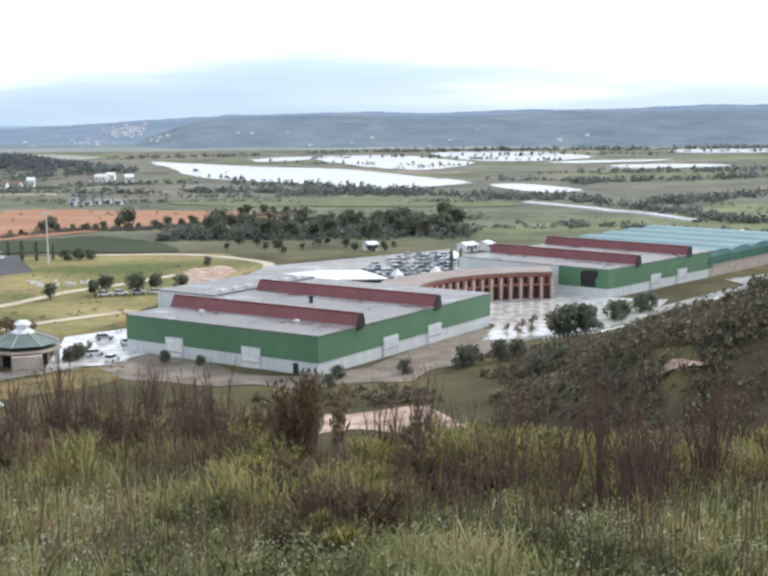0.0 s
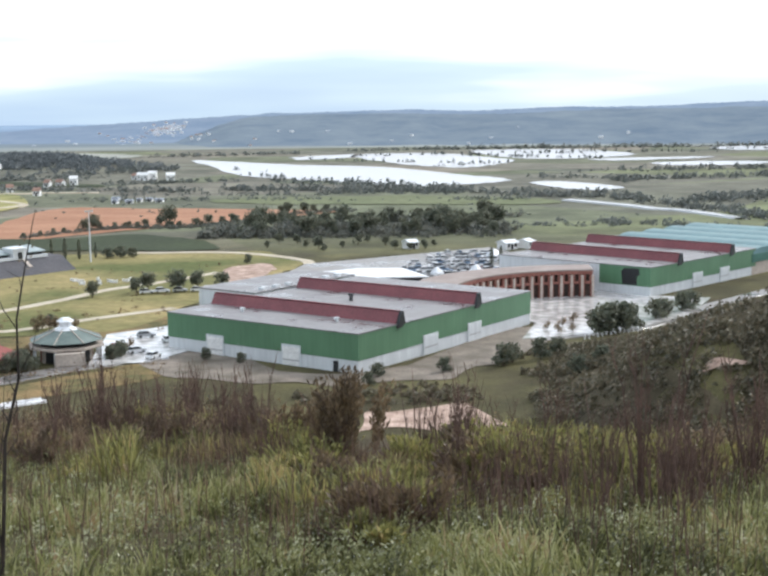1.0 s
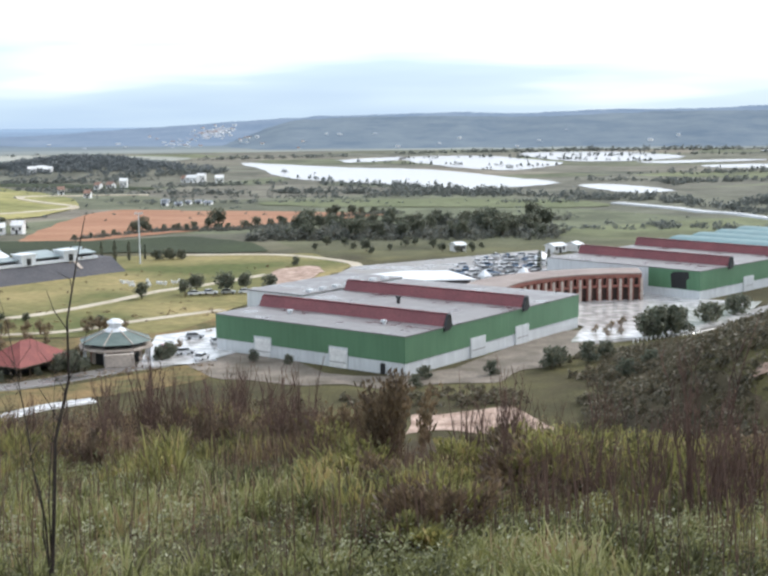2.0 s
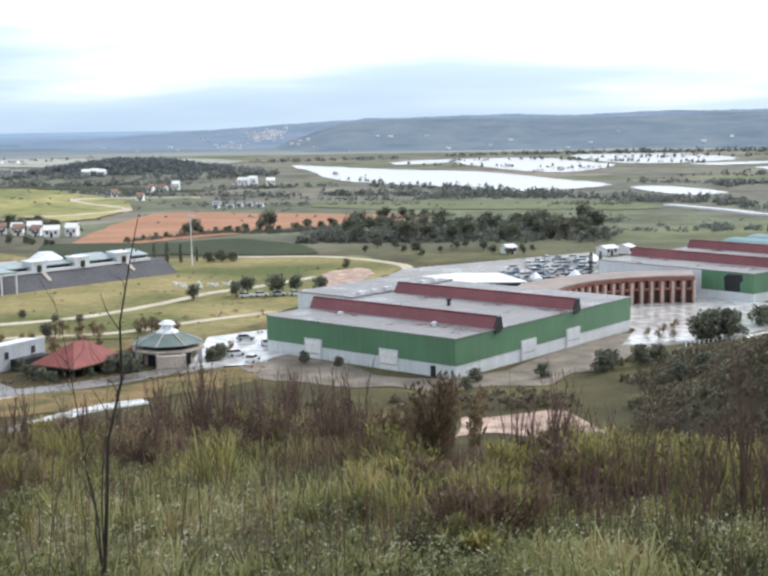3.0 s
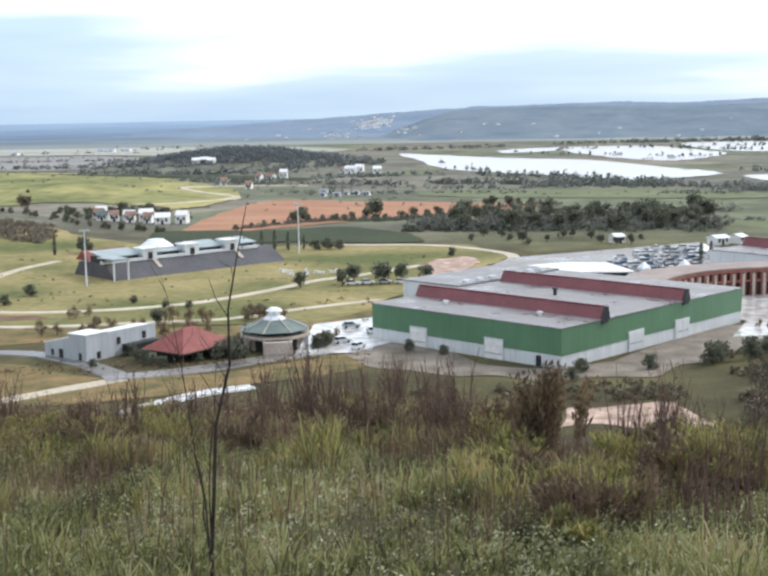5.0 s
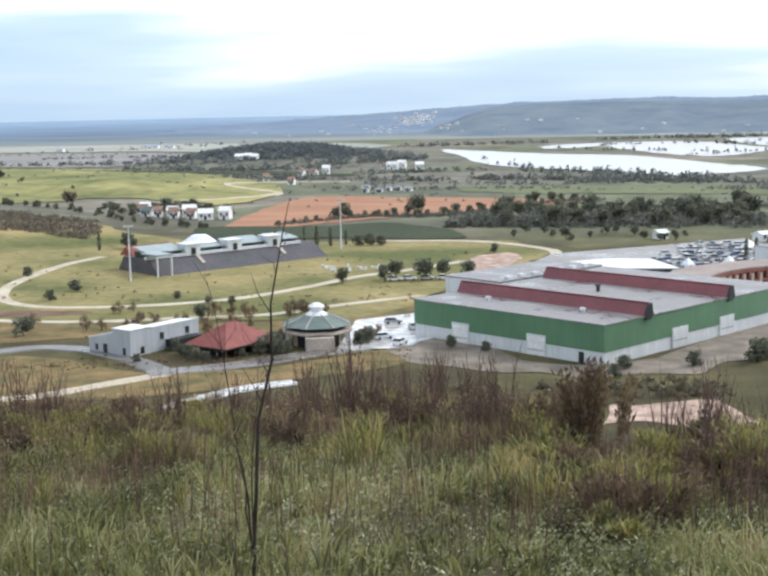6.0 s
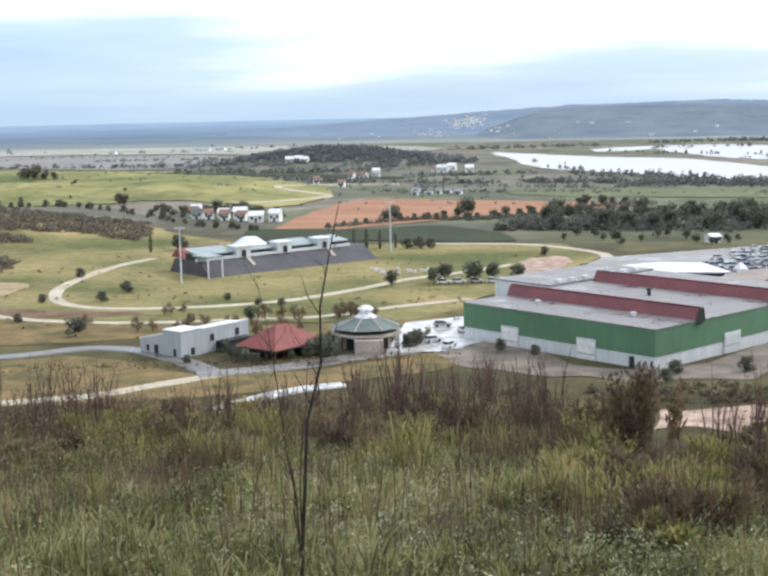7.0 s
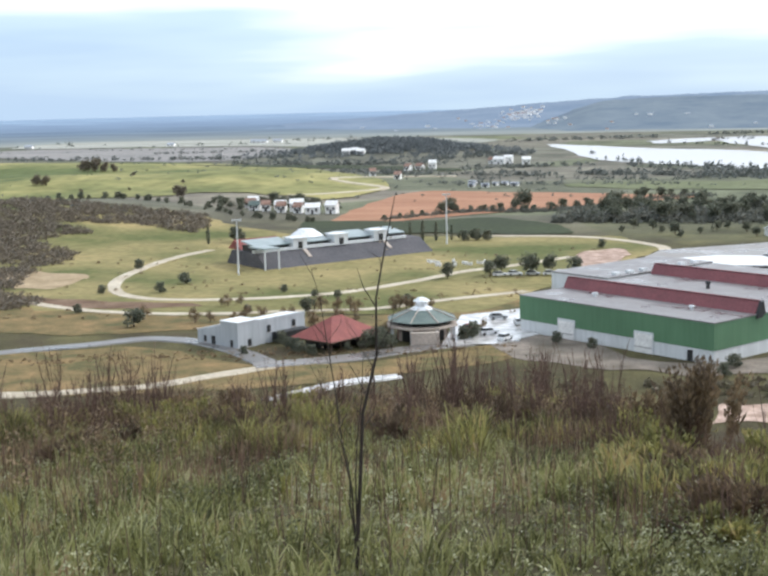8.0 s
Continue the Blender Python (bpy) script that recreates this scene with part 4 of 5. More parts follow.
for i in range(150):
    a = rng.gauss(-11.75, 0.8) if i < 128 else rng.uniform(-19, 12)
    f = 0.40 + 0.10 * (a + 11.75) + rng.gauss(0, 0.07) if i < 128 else rng.uniform(0.05, 0.45)
    f = min(0.7, max(0.05, f))
    top = -8 + 54 * smooth(-29, -2, a) + 14 * smooth(-2, 22, a)
    x, y, z = ridge_place(a, f, 1900, 2900, top)
    if a > -10.5:
        x, y, z = ridge_place(a, f, 1720, 2350, 40 * smooth(-11.5, -7.5, a) + 9 * smooth(-4, 16, a))
    house(x, y, rng.uniform(-40, 40), rng.uniform(3, 7), 4.5, rng.uniform(0.8, 1.9), M_HAZE if rng.random() < 0.8 else M_TILE, "distant white house in the hillside village", "village houses", z + 0.6, ridge_h=0.7, near=False)
for x, y, w in ((-879, 1350, 10), (-701, 1375, 9), (-620, 1451, 22), (-600, 1462, 12)):
    house(x, y, rng.uniform(-10, 10), w, 6, 3, M_HAZE, "long pale farm shed far out on the plain", "plain sheds")


# ---- vehicles ----
def car(x, y, turn, paint, label, group):
    h = thing("car", x, y, turn, label, "car", group, height(x, y) + 0.27)
    body = extrude(bmesh.new(), [(-2.1, 0.3), (2.1, 0.3), (2.15, 0.75), (1.2, 0.92), (-2.0, 0.95), (-2.15, 0.6)], "y", -0.82, 0.82)
    part("body", body, paint, h)
    part("cabin", extrude(bmesh.new(), [(-1.9, 0.95), (1.0, 0.94), (0.35, 1.42), (-1.4, 1.45)], "y", -0.72, 0.72), M_GLASS, h, "dark windows")
    part("car_roof", boxed(-1.35, 0.3, -0.68, 0.68, 1.455, 1.5), paint, h)
    for wx in (-1.3, 1.3):
        for wy in (-0.78, 0.78):
            bm = bmesh.new()
            bmesh.ops.create_cone(bm, cap_ends=True, segments=10, radius1=0.31, radius2=0.31, depth=0.2)
            part("wheel", bm, M_DARK, h, at=pose(wx, wy, 0.31, 90))
    return h


M_GLASS = plain("car_glass", (0.03, 0.035, 0.04), 0.1)
PAINTS = [(surface("paint_white", (0.7, 0.72, 0.74), (0.8, 0.8, 0.82), 0.5, 0.25), "white car parked on wet paving"),
          (surface("paint_blue", (0.12, 0.19, 0.30), (0.16, 0.24, 0.36), 0.5, 0.25), "blue car parked on wet paving"),
          (surface("paint_silver", (0.36, 0.38, 0.40), (0.46, 0.48, 0.5), 0.5, 0.25, metal=0.3), "silver car parked on wet paving"),
          (surface("paint_dark", (0.03, 0.035, 0.05), (0.05, 0.055, 0.07), 0.5, 0.25), "dark car parked on wet paving"),
          (surface("paint_red", (0.30, 0.03, 0.03), (0.36, 0.05, 0.04), 0.5, 0.25), "red car parked on wet paving")]
models = [car(6 + 3 * i, 395 + 2 * i, 20 * i, p, lab, "parked cars") for i, (p, lab) in enumerate(PAINTS)]
for i in range(120):
    row, col = divmod(i, 18)
    x = -12 + row * 3.0 + col * 2.2 + rng.uniform(-0.5, 0.5)
    y = 394 + row * 9.5 - col * 0.2 + rng.uniform(-1.5, 1.5)
    if not -10 < x < 24 or rng.random() < 0.35:
        continue
    copy_thing(models[rng.choice((0, 0, 0, 0, 0, 1, 1, 2, 2, 2))], pose(x, y, 0.5, 0, 0, rng.choice((10, 190, 100)) + rng.uniform(-6, 6)))
for x, y, t, k in ((-79, 357, 20, 0), (-75, 359, 15, 0), (-70, 360, 10, 2), (-65, 361, 5, 0), (-62, 362, 10, 0), (-67, 272, 60, 4), (-62, 268, 40, 0), (-58, 281, 110, 0), (-64, 287, 20, 2), (-57, 262, 75, 0), (-36, 263, 145, 3)):
    copy_thing(models[k], pose(x, y, height(x, y) + 0.32, 0, 0, t))
for x, y, w in ((4, 384, 3), (16, 390, 3), (24, 432, 4)):
    h = thing("marquee", x, y, rng.uniform(0, 60), "white peaked marquee beside the car park", "tent", "marquees")
    part("canopy", polygon_prism(w * 0.7, 2.4, 0.3, 4.2, 4, 45), M_WHITEROOF, h)
    part("valance", polygon_prism(w * 0.7, 1.9, w * 0.7, 2.39, 4, 45), M_WHITEROOF, h)
    for i in range(4):
        a = radians(45 + 90 * i)
        px, py = w * 0.66 * math.cos(a), w * 0.66 * math.sin(a)
        part("pole", boxed(px - 0.06, px + 0.06, py - 0.06, py + 0.06, 0, 1.9), M_WHITE, h)
# Low white shapes of unknown kind, modelled as boards on feet.
for i in range(16):
    x, y = -108 + 1.5 * i + rng.uniform(-0.6, 0.6), 381 + rng.uniform(-5, 7)
    h = thing("white_barrier", x, y, rng.uniform(0, 180), "low white shape on the grass", "barrier", "white barriers")
    part("rail", boxed(-0.9, 0.9, -0.1, 0.1, 0.55, 0.9), M_LIME, h)
    part("board", boxed(-0.9, 0.9, -0.06, 0.06, 0.1, 0.5), M_LIME, h)
    for px in (-0.95, 0.95):
        part("foot", boxed(px - 0.05, px + 0.05, -0.3, 0.3, 0, 1.0), M_LIME, h)


# ---- trees ----
def leaf_quads(verts, faces, centres, size, r):
    for c in centres:
        d = Vector((r.gauss(0, 1), r.gauss(0, 1), r.gauss(0, 1))).normalized()
        u = d.orthogonal().normalized() * size * r.uniform(0.6, 1.3)
        v = d.cross(u).normalized() * size * r.uniform(0.5, 1.0)
        b = len(verts)
        verts.extend((tuple(c - u), tuple(c - v * 0.6), tuple(c + u), tuple(c + v)))
        faces.append((b, b + 1, b + 2, b + 3))


def tree(seed, tall, spread, shape, leaves, size, label, category="tree", mat=None, group="park trees"):
    r = random.Random(seed)
    h = new("tree" if category == "tree" else category)
    tagged(h, label, category, group)
    verts, faces = [], []
    top = Vector((r.uniform(-0.3, 0.3), r.uniform(-0.3, 0.3), tall * 0.8))
    tube(verts, faces, [Vector((0, 0, -0.4)), top * 0.4, top], [tall * 0.028 + 0.05, tall * 0.02 + 0.03, 0.03], 6)
    lobes = []
    for i in range(12):
        a, f = r.uniform(0, 6.28), r.uniform(0.0, 1.0)
        start = top * (0.14 + 0.62 * f)
        reach = spread * (0.75 if shape == "round" else 0.25) * r.uniform(0.35, 1.0) * (1.1 - 0.5 * f)
        end = start + Vector((math.cos(a) * reach, math.sin(a) * reach, tall * r.uniform(0.05, 0.22)))
        tube(verts, faces, [start, (start + end) / 2 + Vector((0, 0, 0.1)), end], [0.06, 0.045, 0.02], 4)
        lobes.append((end, spread * r.uniform(0.4, 0.62) if shape == "round" else spread * 0.4))
    raw("trunk", verts, faces, M_TRUNK, h, "brown trunk and limbs")
    verts, faces, centres = [], [], []
    for i in range(leaves):
        if shape == "round":
            c, q = r.choice(lobes)
            d = Vector((r.gauss(0, 1), r.gauss(0, 1), r.gauss(0, 0.8))).normalized() * q * r.uniform(0.35, 1.05)
            p = c + d
            p.z = max(p.z, tall * 0.07)
        else:
            f = r.random()
            q = spread * (math.sin(math.pi * min(1, f * 0.85 + 0.13)) ** 0.7) * r.uniform(0.5, 1.05)
            a = r.uniform(0, 6.28)
            p = Vector((q * math.cos(a), q * math.sin(a), tall * (0.05 + 0.95 * f)))
        centres.append(p)
    leaf_quads(verts, faces, centres, size, r)
    raw("crown", verts, faces, mat or M_LEAF, h, "dark leafy crown")
    return h


ROUND = "broad dark green tree with an uneven crown"
protos = [tree(1, 6.5, 2.6, "round", 760, 0.36, ROUND), tree(2, 5.0, 2.3, "round", 680, 0.34, ROUND), tree(3, 8.0, 3.2, "round", 900, 0.42, ROUND),
          tree(4, 6.0, 2.0, "round", 560, 0.34, "slim dark green tree with an open crown"), tree(5, 3.2, 1.7, "round", 480, 0.26, "low rounded dark shrub on the grass", "shrub")]
cypress = tree(6, 7.0, 0.75, "tall", 420, 0.26, "tall narrow dark cypress", group="cypresses")
brown = tree(8, 6.0, 2.3, "round", 300, 0.28, "thin brownish winter tree", mat=M_SCRUB, group="winter trees")
winter = tree(9, 3.2, 1.5, "round", 620, 0.2, "dense grey brown leafless tree on the pasture", mat=M_DRABLEAF, group="pasture trees")
used = set()


def plant(proto, x, y, scale=1.0, turn=None):
    m = pose(x, y, height(x, y), 0, 0, rng.uniform(0, 360) if turn is None else turn) @ Matrix.Diagonal((scale * rng.uniform(0.9, 1.15), scale * rng.uniform(0.9, 1.15), scale, 1))
    if proto in used:
        ob = copy_thing(proto, Matrix.Identity(4))
        ob.matrix_basis = m
        return ob
    used.add(proto)
    proto.matrix_basis = m
    return proto


# beside the court and the halls
for x, y, k, s in ((40, 289, 4, 1.9), (42, 291, 4, 2.2), (44.5, 292, 4, 2.3), (46.5, 294, 4, 2.2), (48.5, 297, 4, 1.9), (57, 311, 4, 1.7), (60, 316, 4, 1.4), (66, 323, 4, 1.7), (69, 329, 4, 1.5), (16, 254, 4, 1.5),
                   (18, 257, 4, 1.3), (24, 259, 4, 1.5), (28, 263, 4, 1.2), (-9, 244, 4, 0.9), (-10.5, 236, 4, 0.9), (29, 236, 4, 1.2), (34, 240, 4, 1.1), (4, 248, 4, 1.0), (-46, 262, 4, 0.8), (-38, 258, 4, 0.7), (-27, 259, 4, 0.6)):
    plant(protos[k], x, y, s)
for x, y, s in ((22, 412, 1.0), (25, 412, 1.05), (28.5, 412, 0.75), (-122, 445, 1.0), (-126, 441, 1.1), (-117, 448, 0.8), (-134, 452, 0.9), (-203, 424, 0.95)):
    plant(cypress, x, y, s)
for x, y in ((29, 296), (31, 292), (34.5, 293), (33, 300), (36, 305)):
    plant(brown, x, y, rng.uniform(0.45, 0.6))
for i in range(16):
    f = i / 15
    h = thing("bollard", 36 + 17 * f, 282.5 + 13 * f + 1.5 * math.sin(3 * f), 0, "short white bollard along the court's edge", "bollard", "court bollards")
    part("post", polygon_prism(0.18, -0.1, 0.16, 0.85, 8), M_LIME, h)
    part("cap", polygon_prism(0.22, 0.851, 0.1, 1.0, 8), M_LIME, h)
# in the park
WEST_TREES = ((-165, 313, 4, 1), (-166, 330, 4, 1.1), (-196, 358, 4, 1), (-181, 309, 4, 0.8), (-170, 278, 4, 0.8), (-146, 263, 1, 1), (-127, 286, 4, 0.7), (-112, 288, 1, 0.9), (-113, 313, 4, 0.7), (-131, 320, 4, 0.7), (-120, 314, 4, 0.6), (-93, 351, 0, 0.9), (-82, 357, 1, 1.1), (-71, 362, 2, 0.9))
EAST_TREES = ((-80, 363, 2, 0.8), (-92, 307, 4, 0.8), (-196, 432, 0, 1.1), (-192, 428, 1, 1), (-104, 251, 4, 0.9), (-66.5, 263, 4, 0.8), (-80, 249, 4, 1.1), (-66, 366, 2, 0.8), (-60, 372, 1, 1), (-58, 335, 4, 0.8), (-60, 430, 4, 1), (-108, 448, 4, 1.4), (-112, 446, 4, 1.3), (-104, 449, 4, 1.2))
for x, y, k, s in (*WEST_TREES, *EAST_TREES):
    plant(protos[k], x, y, s)
for x, y, k in ((-98, 244, 0.9), (-96, 242, 0.8), (-93, 240.5, 0.7), (-84, 250, 1.2), (-82, 252, 1.3), (-83, 256, 1.1), (-87, 246, 0.6), (-79, 251, 0.9), (-66, 262, 1.0), (-64.5, 264, 1.2), (-101, 247, 0.7), (-107, 238, 0.6)):
    plant(protos[4], x, y, k)
for i in range(36):
    plant(brown, rng.uniform(-150, -75), rng.uniform(268, 300), rng.uniform(0.45, 0.85))
for x, y in ((-67, 265), (-65, 268), (-64, 271), (-83, 262), (-94, 262)):
    plant(brown, x, y, rng.uniform(0.5, 0.75))
for i in range(14):
    plant(protos[rng.randrange(5)], -60 + i * 5 + rng.uniform(-2, 2), 480 + 14 * math.sin(i) + rng.uniform(-3, 3), rng.uniform(0.5, 0.9))
# hedge below the ploughed field, and the wood behind the halls
for i in range(34):
    f = i / 33
    plant(protos[rng.choice((0, 1, 4, 4, 4))], -165 + 125 * f + rng.uniform(-2, 2), 520 + 128 * f + 14 * math.sin(f * 9) + rng.uniform(-3, 3), rng.uniform(0.6, 1.25))
plant(protos[2], -115, 573, 1.3), plant(protos[1], -150, 575, 1.2)
for i in range(78):
    f, g = rng.random(), rng.random()
    plant(protos[rng.choice((0, 1, 2, 2))], -78 + 110 * f + 10 * (g - 0.5), 515 + 55 * g + 38 * f * rng.random(), rng.uniform(0.8, 1.35))
# on the green hill
for x, y, k, s in ((-455, 763, 4, 3.0), (-448, 765, 4, 3.6), (-441, 766, 4, 2.6), (-435, 767, 4, 2.2), (-424, 656, 4, 2.4), (-418, 657, 4, 2.2), (-312, 616, 4, 2.3), (-309, 617, 4, 2.1), (-345, 690, 4, 0.9), (-400, 730, 4, 1.0), (-385, 640, 4, 0.9), (-362, 655, 4, 0.8)):
    plant(winter, x, y, s)
for i in range(40):
    plant(protos[rng.choice((0, 1, 4, 4))], rng.gauss(-236, 16), rng.gauss(572, 16), rng.uniform(0.7, 1.2))
for i in range(30):
    f = i / 29
    plant(protos[4], -363 + 172 * f + rng.uniform(-3, 3), 560 - 35 * f + 18 * math.sin(f * 5) + rng.uniform(-4, 4), rng.uniform(0.7, 1.3))


# ---- woods, hedges and scrub that nobody could count ----
def clumps(name, places, mat, label, category, quads=26, leaf=0.16):
    """Leafy clumps: (x, y, radius, height) each."""
    r = random.Random(len(name))
    verts, faces = [], []
    for x, y, rad, tall in places:
        z = height(x, y)
        pts = []
        for _ in range(quads):
            d = Vector((r.gauss(0, 1), r.gauss(0, 1), abs(r.gauss(0, 0.9)))).normalized() * r.uniform(0.4, 1.05)
            pts.append(Vector((x + d.x * rad, y + d.y * rad, z + 0.05 * tall + d.z * tall)))
        leaf_quads(verts, faces, pts, (rad + tall) * leaf, r)
    return tagged(mesh_object(name, verts, faces, mat, False), label, category, kind="stuff")


places = []
for i in range(13000):
    x, y = rng.uniform(15, 150), rng.uniform(95, 330)
    if height(x, y) > 0.6 and noise.noise((x * 0.05, y * 0.05, 2)) > -0.28 and math.degrees(math.atan2(x, y)) < 24:
        places.append((x, y, rng.uniform(0.5, 2.2), rng.uniform(0.5, 2.0)))
clumps("spur_scrub", places, M_SPURLEAF, "dense dark olive and brown scrub on the slope", "scrub", 40, 0.105)
places = []
for i in range(13000):
    x, y = rng.uniform(-400, -190), rng.uniform(280, 560)
    wander = 22 * noise.noise((x * 0.022, y * 0.022, 0)) + 7 * noise.noise((x * 0.09, y * 0.09, 3))
    heading = math.degrees(math.atan2(x, y))
    bank = 455 + wander < y < 512 + 0.5 * wander and heading < -26.0 + 0.1 * wander
    if (bank or heading < -32.3 + 0.13 * wander and y < 520) and noise.noise((x * 0.06, y * 0.05, 8)) > -0.4:
        places.append((x, y, rng.uniform(1.0, 3.0), rng.uniform(0.5, 2.6)))
clumps("hillside_scrub", places, M_DRABLEAF, "grey brown leafless scrub on the hillside", "scrub", 34, 0.11)
places = []
for i in range(1300):
    x, y = rng.gauss(-345, 48), rng.gauss(1105, 32)
    places.append((x, y, rng.uniform(2, 5), rng.uniform(2, 5)))
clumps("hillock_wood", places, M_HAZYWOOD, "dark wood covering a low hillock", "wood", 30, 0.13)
places = []
NEAR_HEDGES = ((16, 728, 61, 725, 40, 2), (55, 760, 125, 729, 60, 3), (110, 735, 165, 600, 90, 3.5), (150, 600, 215, 560, 60, 4), (-125, 828, 30, 800, 160, 4), (-60, 790, 120, 770, 90, 3), (-51, 822, 60, 780, 70, 4), (-203, 735, -60, 735, 70, 2), (-300, 830, -150, 812, 80, 3.5), (-190, 780, -60, 770, 40, 2.5), (150, 700, 260, 800, 110, 4), (-420, 930, -260, 960, 90, 4), (-700, 1060, -420, 1040, 80, 4))
FAR_HEDGES = ((80, 960, 160, 930, 40, 3), (130, 900, 330, 1000, 120, 4), (160, 1050, 420, 1090, 120, 4), (-290, 1000, -215, 1090, 80, 4), (-220, 890, -140, 930, 70, 3), (-620, 1180, -330, 1230, 60, 3), (-300, 1420, -150, 1480, 60, 4), (-100, 1570, 60, 1620, 70, 4), (60, 1620, 560, 1680, 220, 5), (-760, 1270, -520, 1280, 50, 2), (-380, 505, -230, 500, 50, 1.6), (60, 590, 180, 520, 60, 2.5), (30, 560, 120, 570, 50, 2))
for x0, y0, x1, y1, n, s in (*NEAR_HEDGES, *FAR_HEDGES):
    for i in range(n):
        f = rng.random()
        places.append((x0 + (x1 - x0) * f + rng.gauss(0, s), y0 + (y1 - y0) * f + rng.gauss(0, s * 2.5), rng.uniform(0.5, 1.1) * s, rng.uniform(0.6, 1.3) * s))
for i in range(1100):
    y = rng.uniform(600, 1650)
    a = rng.uniform(-36, 20)
    x = y * math.tan(radians(a))
    in_flood = (y > 840 and abs(x + 60 + (y - 1080) * 0.45) < 150) or (1080 < y < 1570 and -140 < x < 330)
    if noise.noise((x * 0.006, y * 0.004, 3)) > 0.0 and not in_flood:
        places.append((x, y, rng.uniform(1, 3) * y / 900, rng.uniform(1, 2.5) * y / 900))
clumps("hedgerows", places, M_HAZYLEAF, "dark hedgerows and tree lines between the fields", "hedge", 16)
places = []
for x0, y0, x1, y1, n in ((-112, 925, -10, 842, 90), (-80, 915, -10, 872, 50), (-118, 1320, -40, 1250, 26), (-40, 1250, 63, 1200, 30), (40, 1404, 113, 1354, 34), (80, 1350, 190, 1300, 50), (90, 1460, 200, 1440, 50), (100, 1520, 330, 1460, 70), (-70, 1400, 60, 1440, 40), (330, 1530, 480, 1560, 50), (10, 1130, 80, 1210, 26), (-150, 1010, -100, 960, 20)):
    for i in range(n):
        f = rng.random()
        if rng.random() < 0.62:
            places.append((x0 + (x1 - x0) * f + rng.gauss(0, 2), y0 + (y1 - y0) * f + rng.gauss(0, 7), rng.uniform(0.9, 2.0), rng.uniform(2.0, 5.0)))
clumps("flood_trees", places, M_HAZYLEAF, "small dark trees standing along and in the flood water", "trees", 18)
places = []
for i in range(2300):
    f, g = rng.random(), rng.random()
    x, y = -85 + 125 * f + 14 * (g - 0.5), 512 + 62 * g + 45 * f * rng.random()
    if noise.noise((x * 0.035, y * 0.02, 12)) > -0.2:
        places.append((x, y, rng.uniform(1.2, 2.8), rng.uniform(1.5, 4.5)))
for i in range(500):
    f = rng.random()
    places.append((-165 + 128 * f + rng.gauss(0, 2), 516 + 128 * f + 14 * math.sin(f * 9) + rng.gauss(0, 3), rng.uniform(0.6, 1.6), rng.uniform(0.6, 2.2)))
clumps("valley_wood", places, M_HAZYWOODLEAF, "dense dark wood and hedges behind the halls", "wood", 34, 0.12)
places = []
for i in range(700):
    x, y = rng.uniform(-230, -60), rng.uniform(262, 440)
    if noise.noise((x * 0.03, y * 0.06, 15)) > 0.08:
        places.append((x, y, rng.uniform(0.3, 1.0), rng.uniform(0.2, 0.9)))
for i in range(300):
    f = rng.random()
    places.append((-150 + 95 * f + rng.gauss(0, 3), 222 + 32 * f + rng.gauss(0, 3), rng.uniform(0.3, 0.8), rng.uniform(0.2, 0.7)))
clumps("park_scrub", places, M_SCRUB, "low brown tufts and bushes along the park roads", "scrub", 20)
places = []
for i in range(1500):
    x, y = rng.uniform(-60, 60), rng.uniform(196, 272)
    if height(x, y) < 6 and noise.noise((x * 0.05, y * 0.05, 6)) > -0.05 and (not (-14 < x < 17 and 192 < y < 221) or noise.noise((x * 0.35, y * 0.35, 9)) > 0.2):
        if y < 236 + 0.35 * x or (x > 12 and y < 236 + 1.3 * x):
            places.append((x, y, rng.uniform(0.5, 1.5), rng.uniform(0.5, 1.8)))
clumps("foot_scrub", places, M_SPURLEAF, "brown scrub at the foot of the hill", "scrub", 30)


# ---- the hilltop ----
def sector(r0, extra, n, seed, power=0.5):
    """Random spots on the hilltop in front of the eye."""
    g = np.random.default_rng(seed)
    out = []
    for a, f in zip(g.uniform(-40, 22, n), g.random(n) ** power):
        r = r0 + (brow(a) + extra - r0) * f
        out.append((r * math.sin(radians(a)), r * math.cos(radians(a)), r))
    return out


def blades(name, spots, low, high, width, mat, label, seed, lean=0.35):
    g = random.Random(seed)
    verts, faces = [], []
    for x, y, r in spots:
        z = height(x, y)
        tall = g.uniform(low, high) * (0.75 + 0.6 * (noise.noise((x * 0.4, y * 0.4, 4)) + 0.4))
        w = width * g.uniform(0.6, 1.4)
        a = g.uniform(0, 6.28)
        dx, dy = math.cos(a) * tall * lean * g.random(), math.sin(a) * tall * lean * g.random()
        b = g.uniform(-0.9, 0.9)
        ux, uy = math.cos(b) * w, math.sin(b) * w
        i = len(verts)
        verts.extend(((x - ux, y - uy, z - 0.03), (x + ux, y + uy, z - 0.03), (x + dx * 0.4 + ux * 0.8, y + dy * 0.4 + uy * 0.8, z + tall * 0.6),
                      (x + dx * 0.4 - ux * 0.8, y + dy * 0.4 - uy * 0.8, z + tall * 0.6), (x + dx, y + dy, z + tall)))
        faces.append((i, i + 1, i + 2, i + 3))
        faces.append((i + 3, i + 2, i + 4))
    return tagged(mesh_object(name, verts, faces, mat, False), label, "grass", kind="stuff")


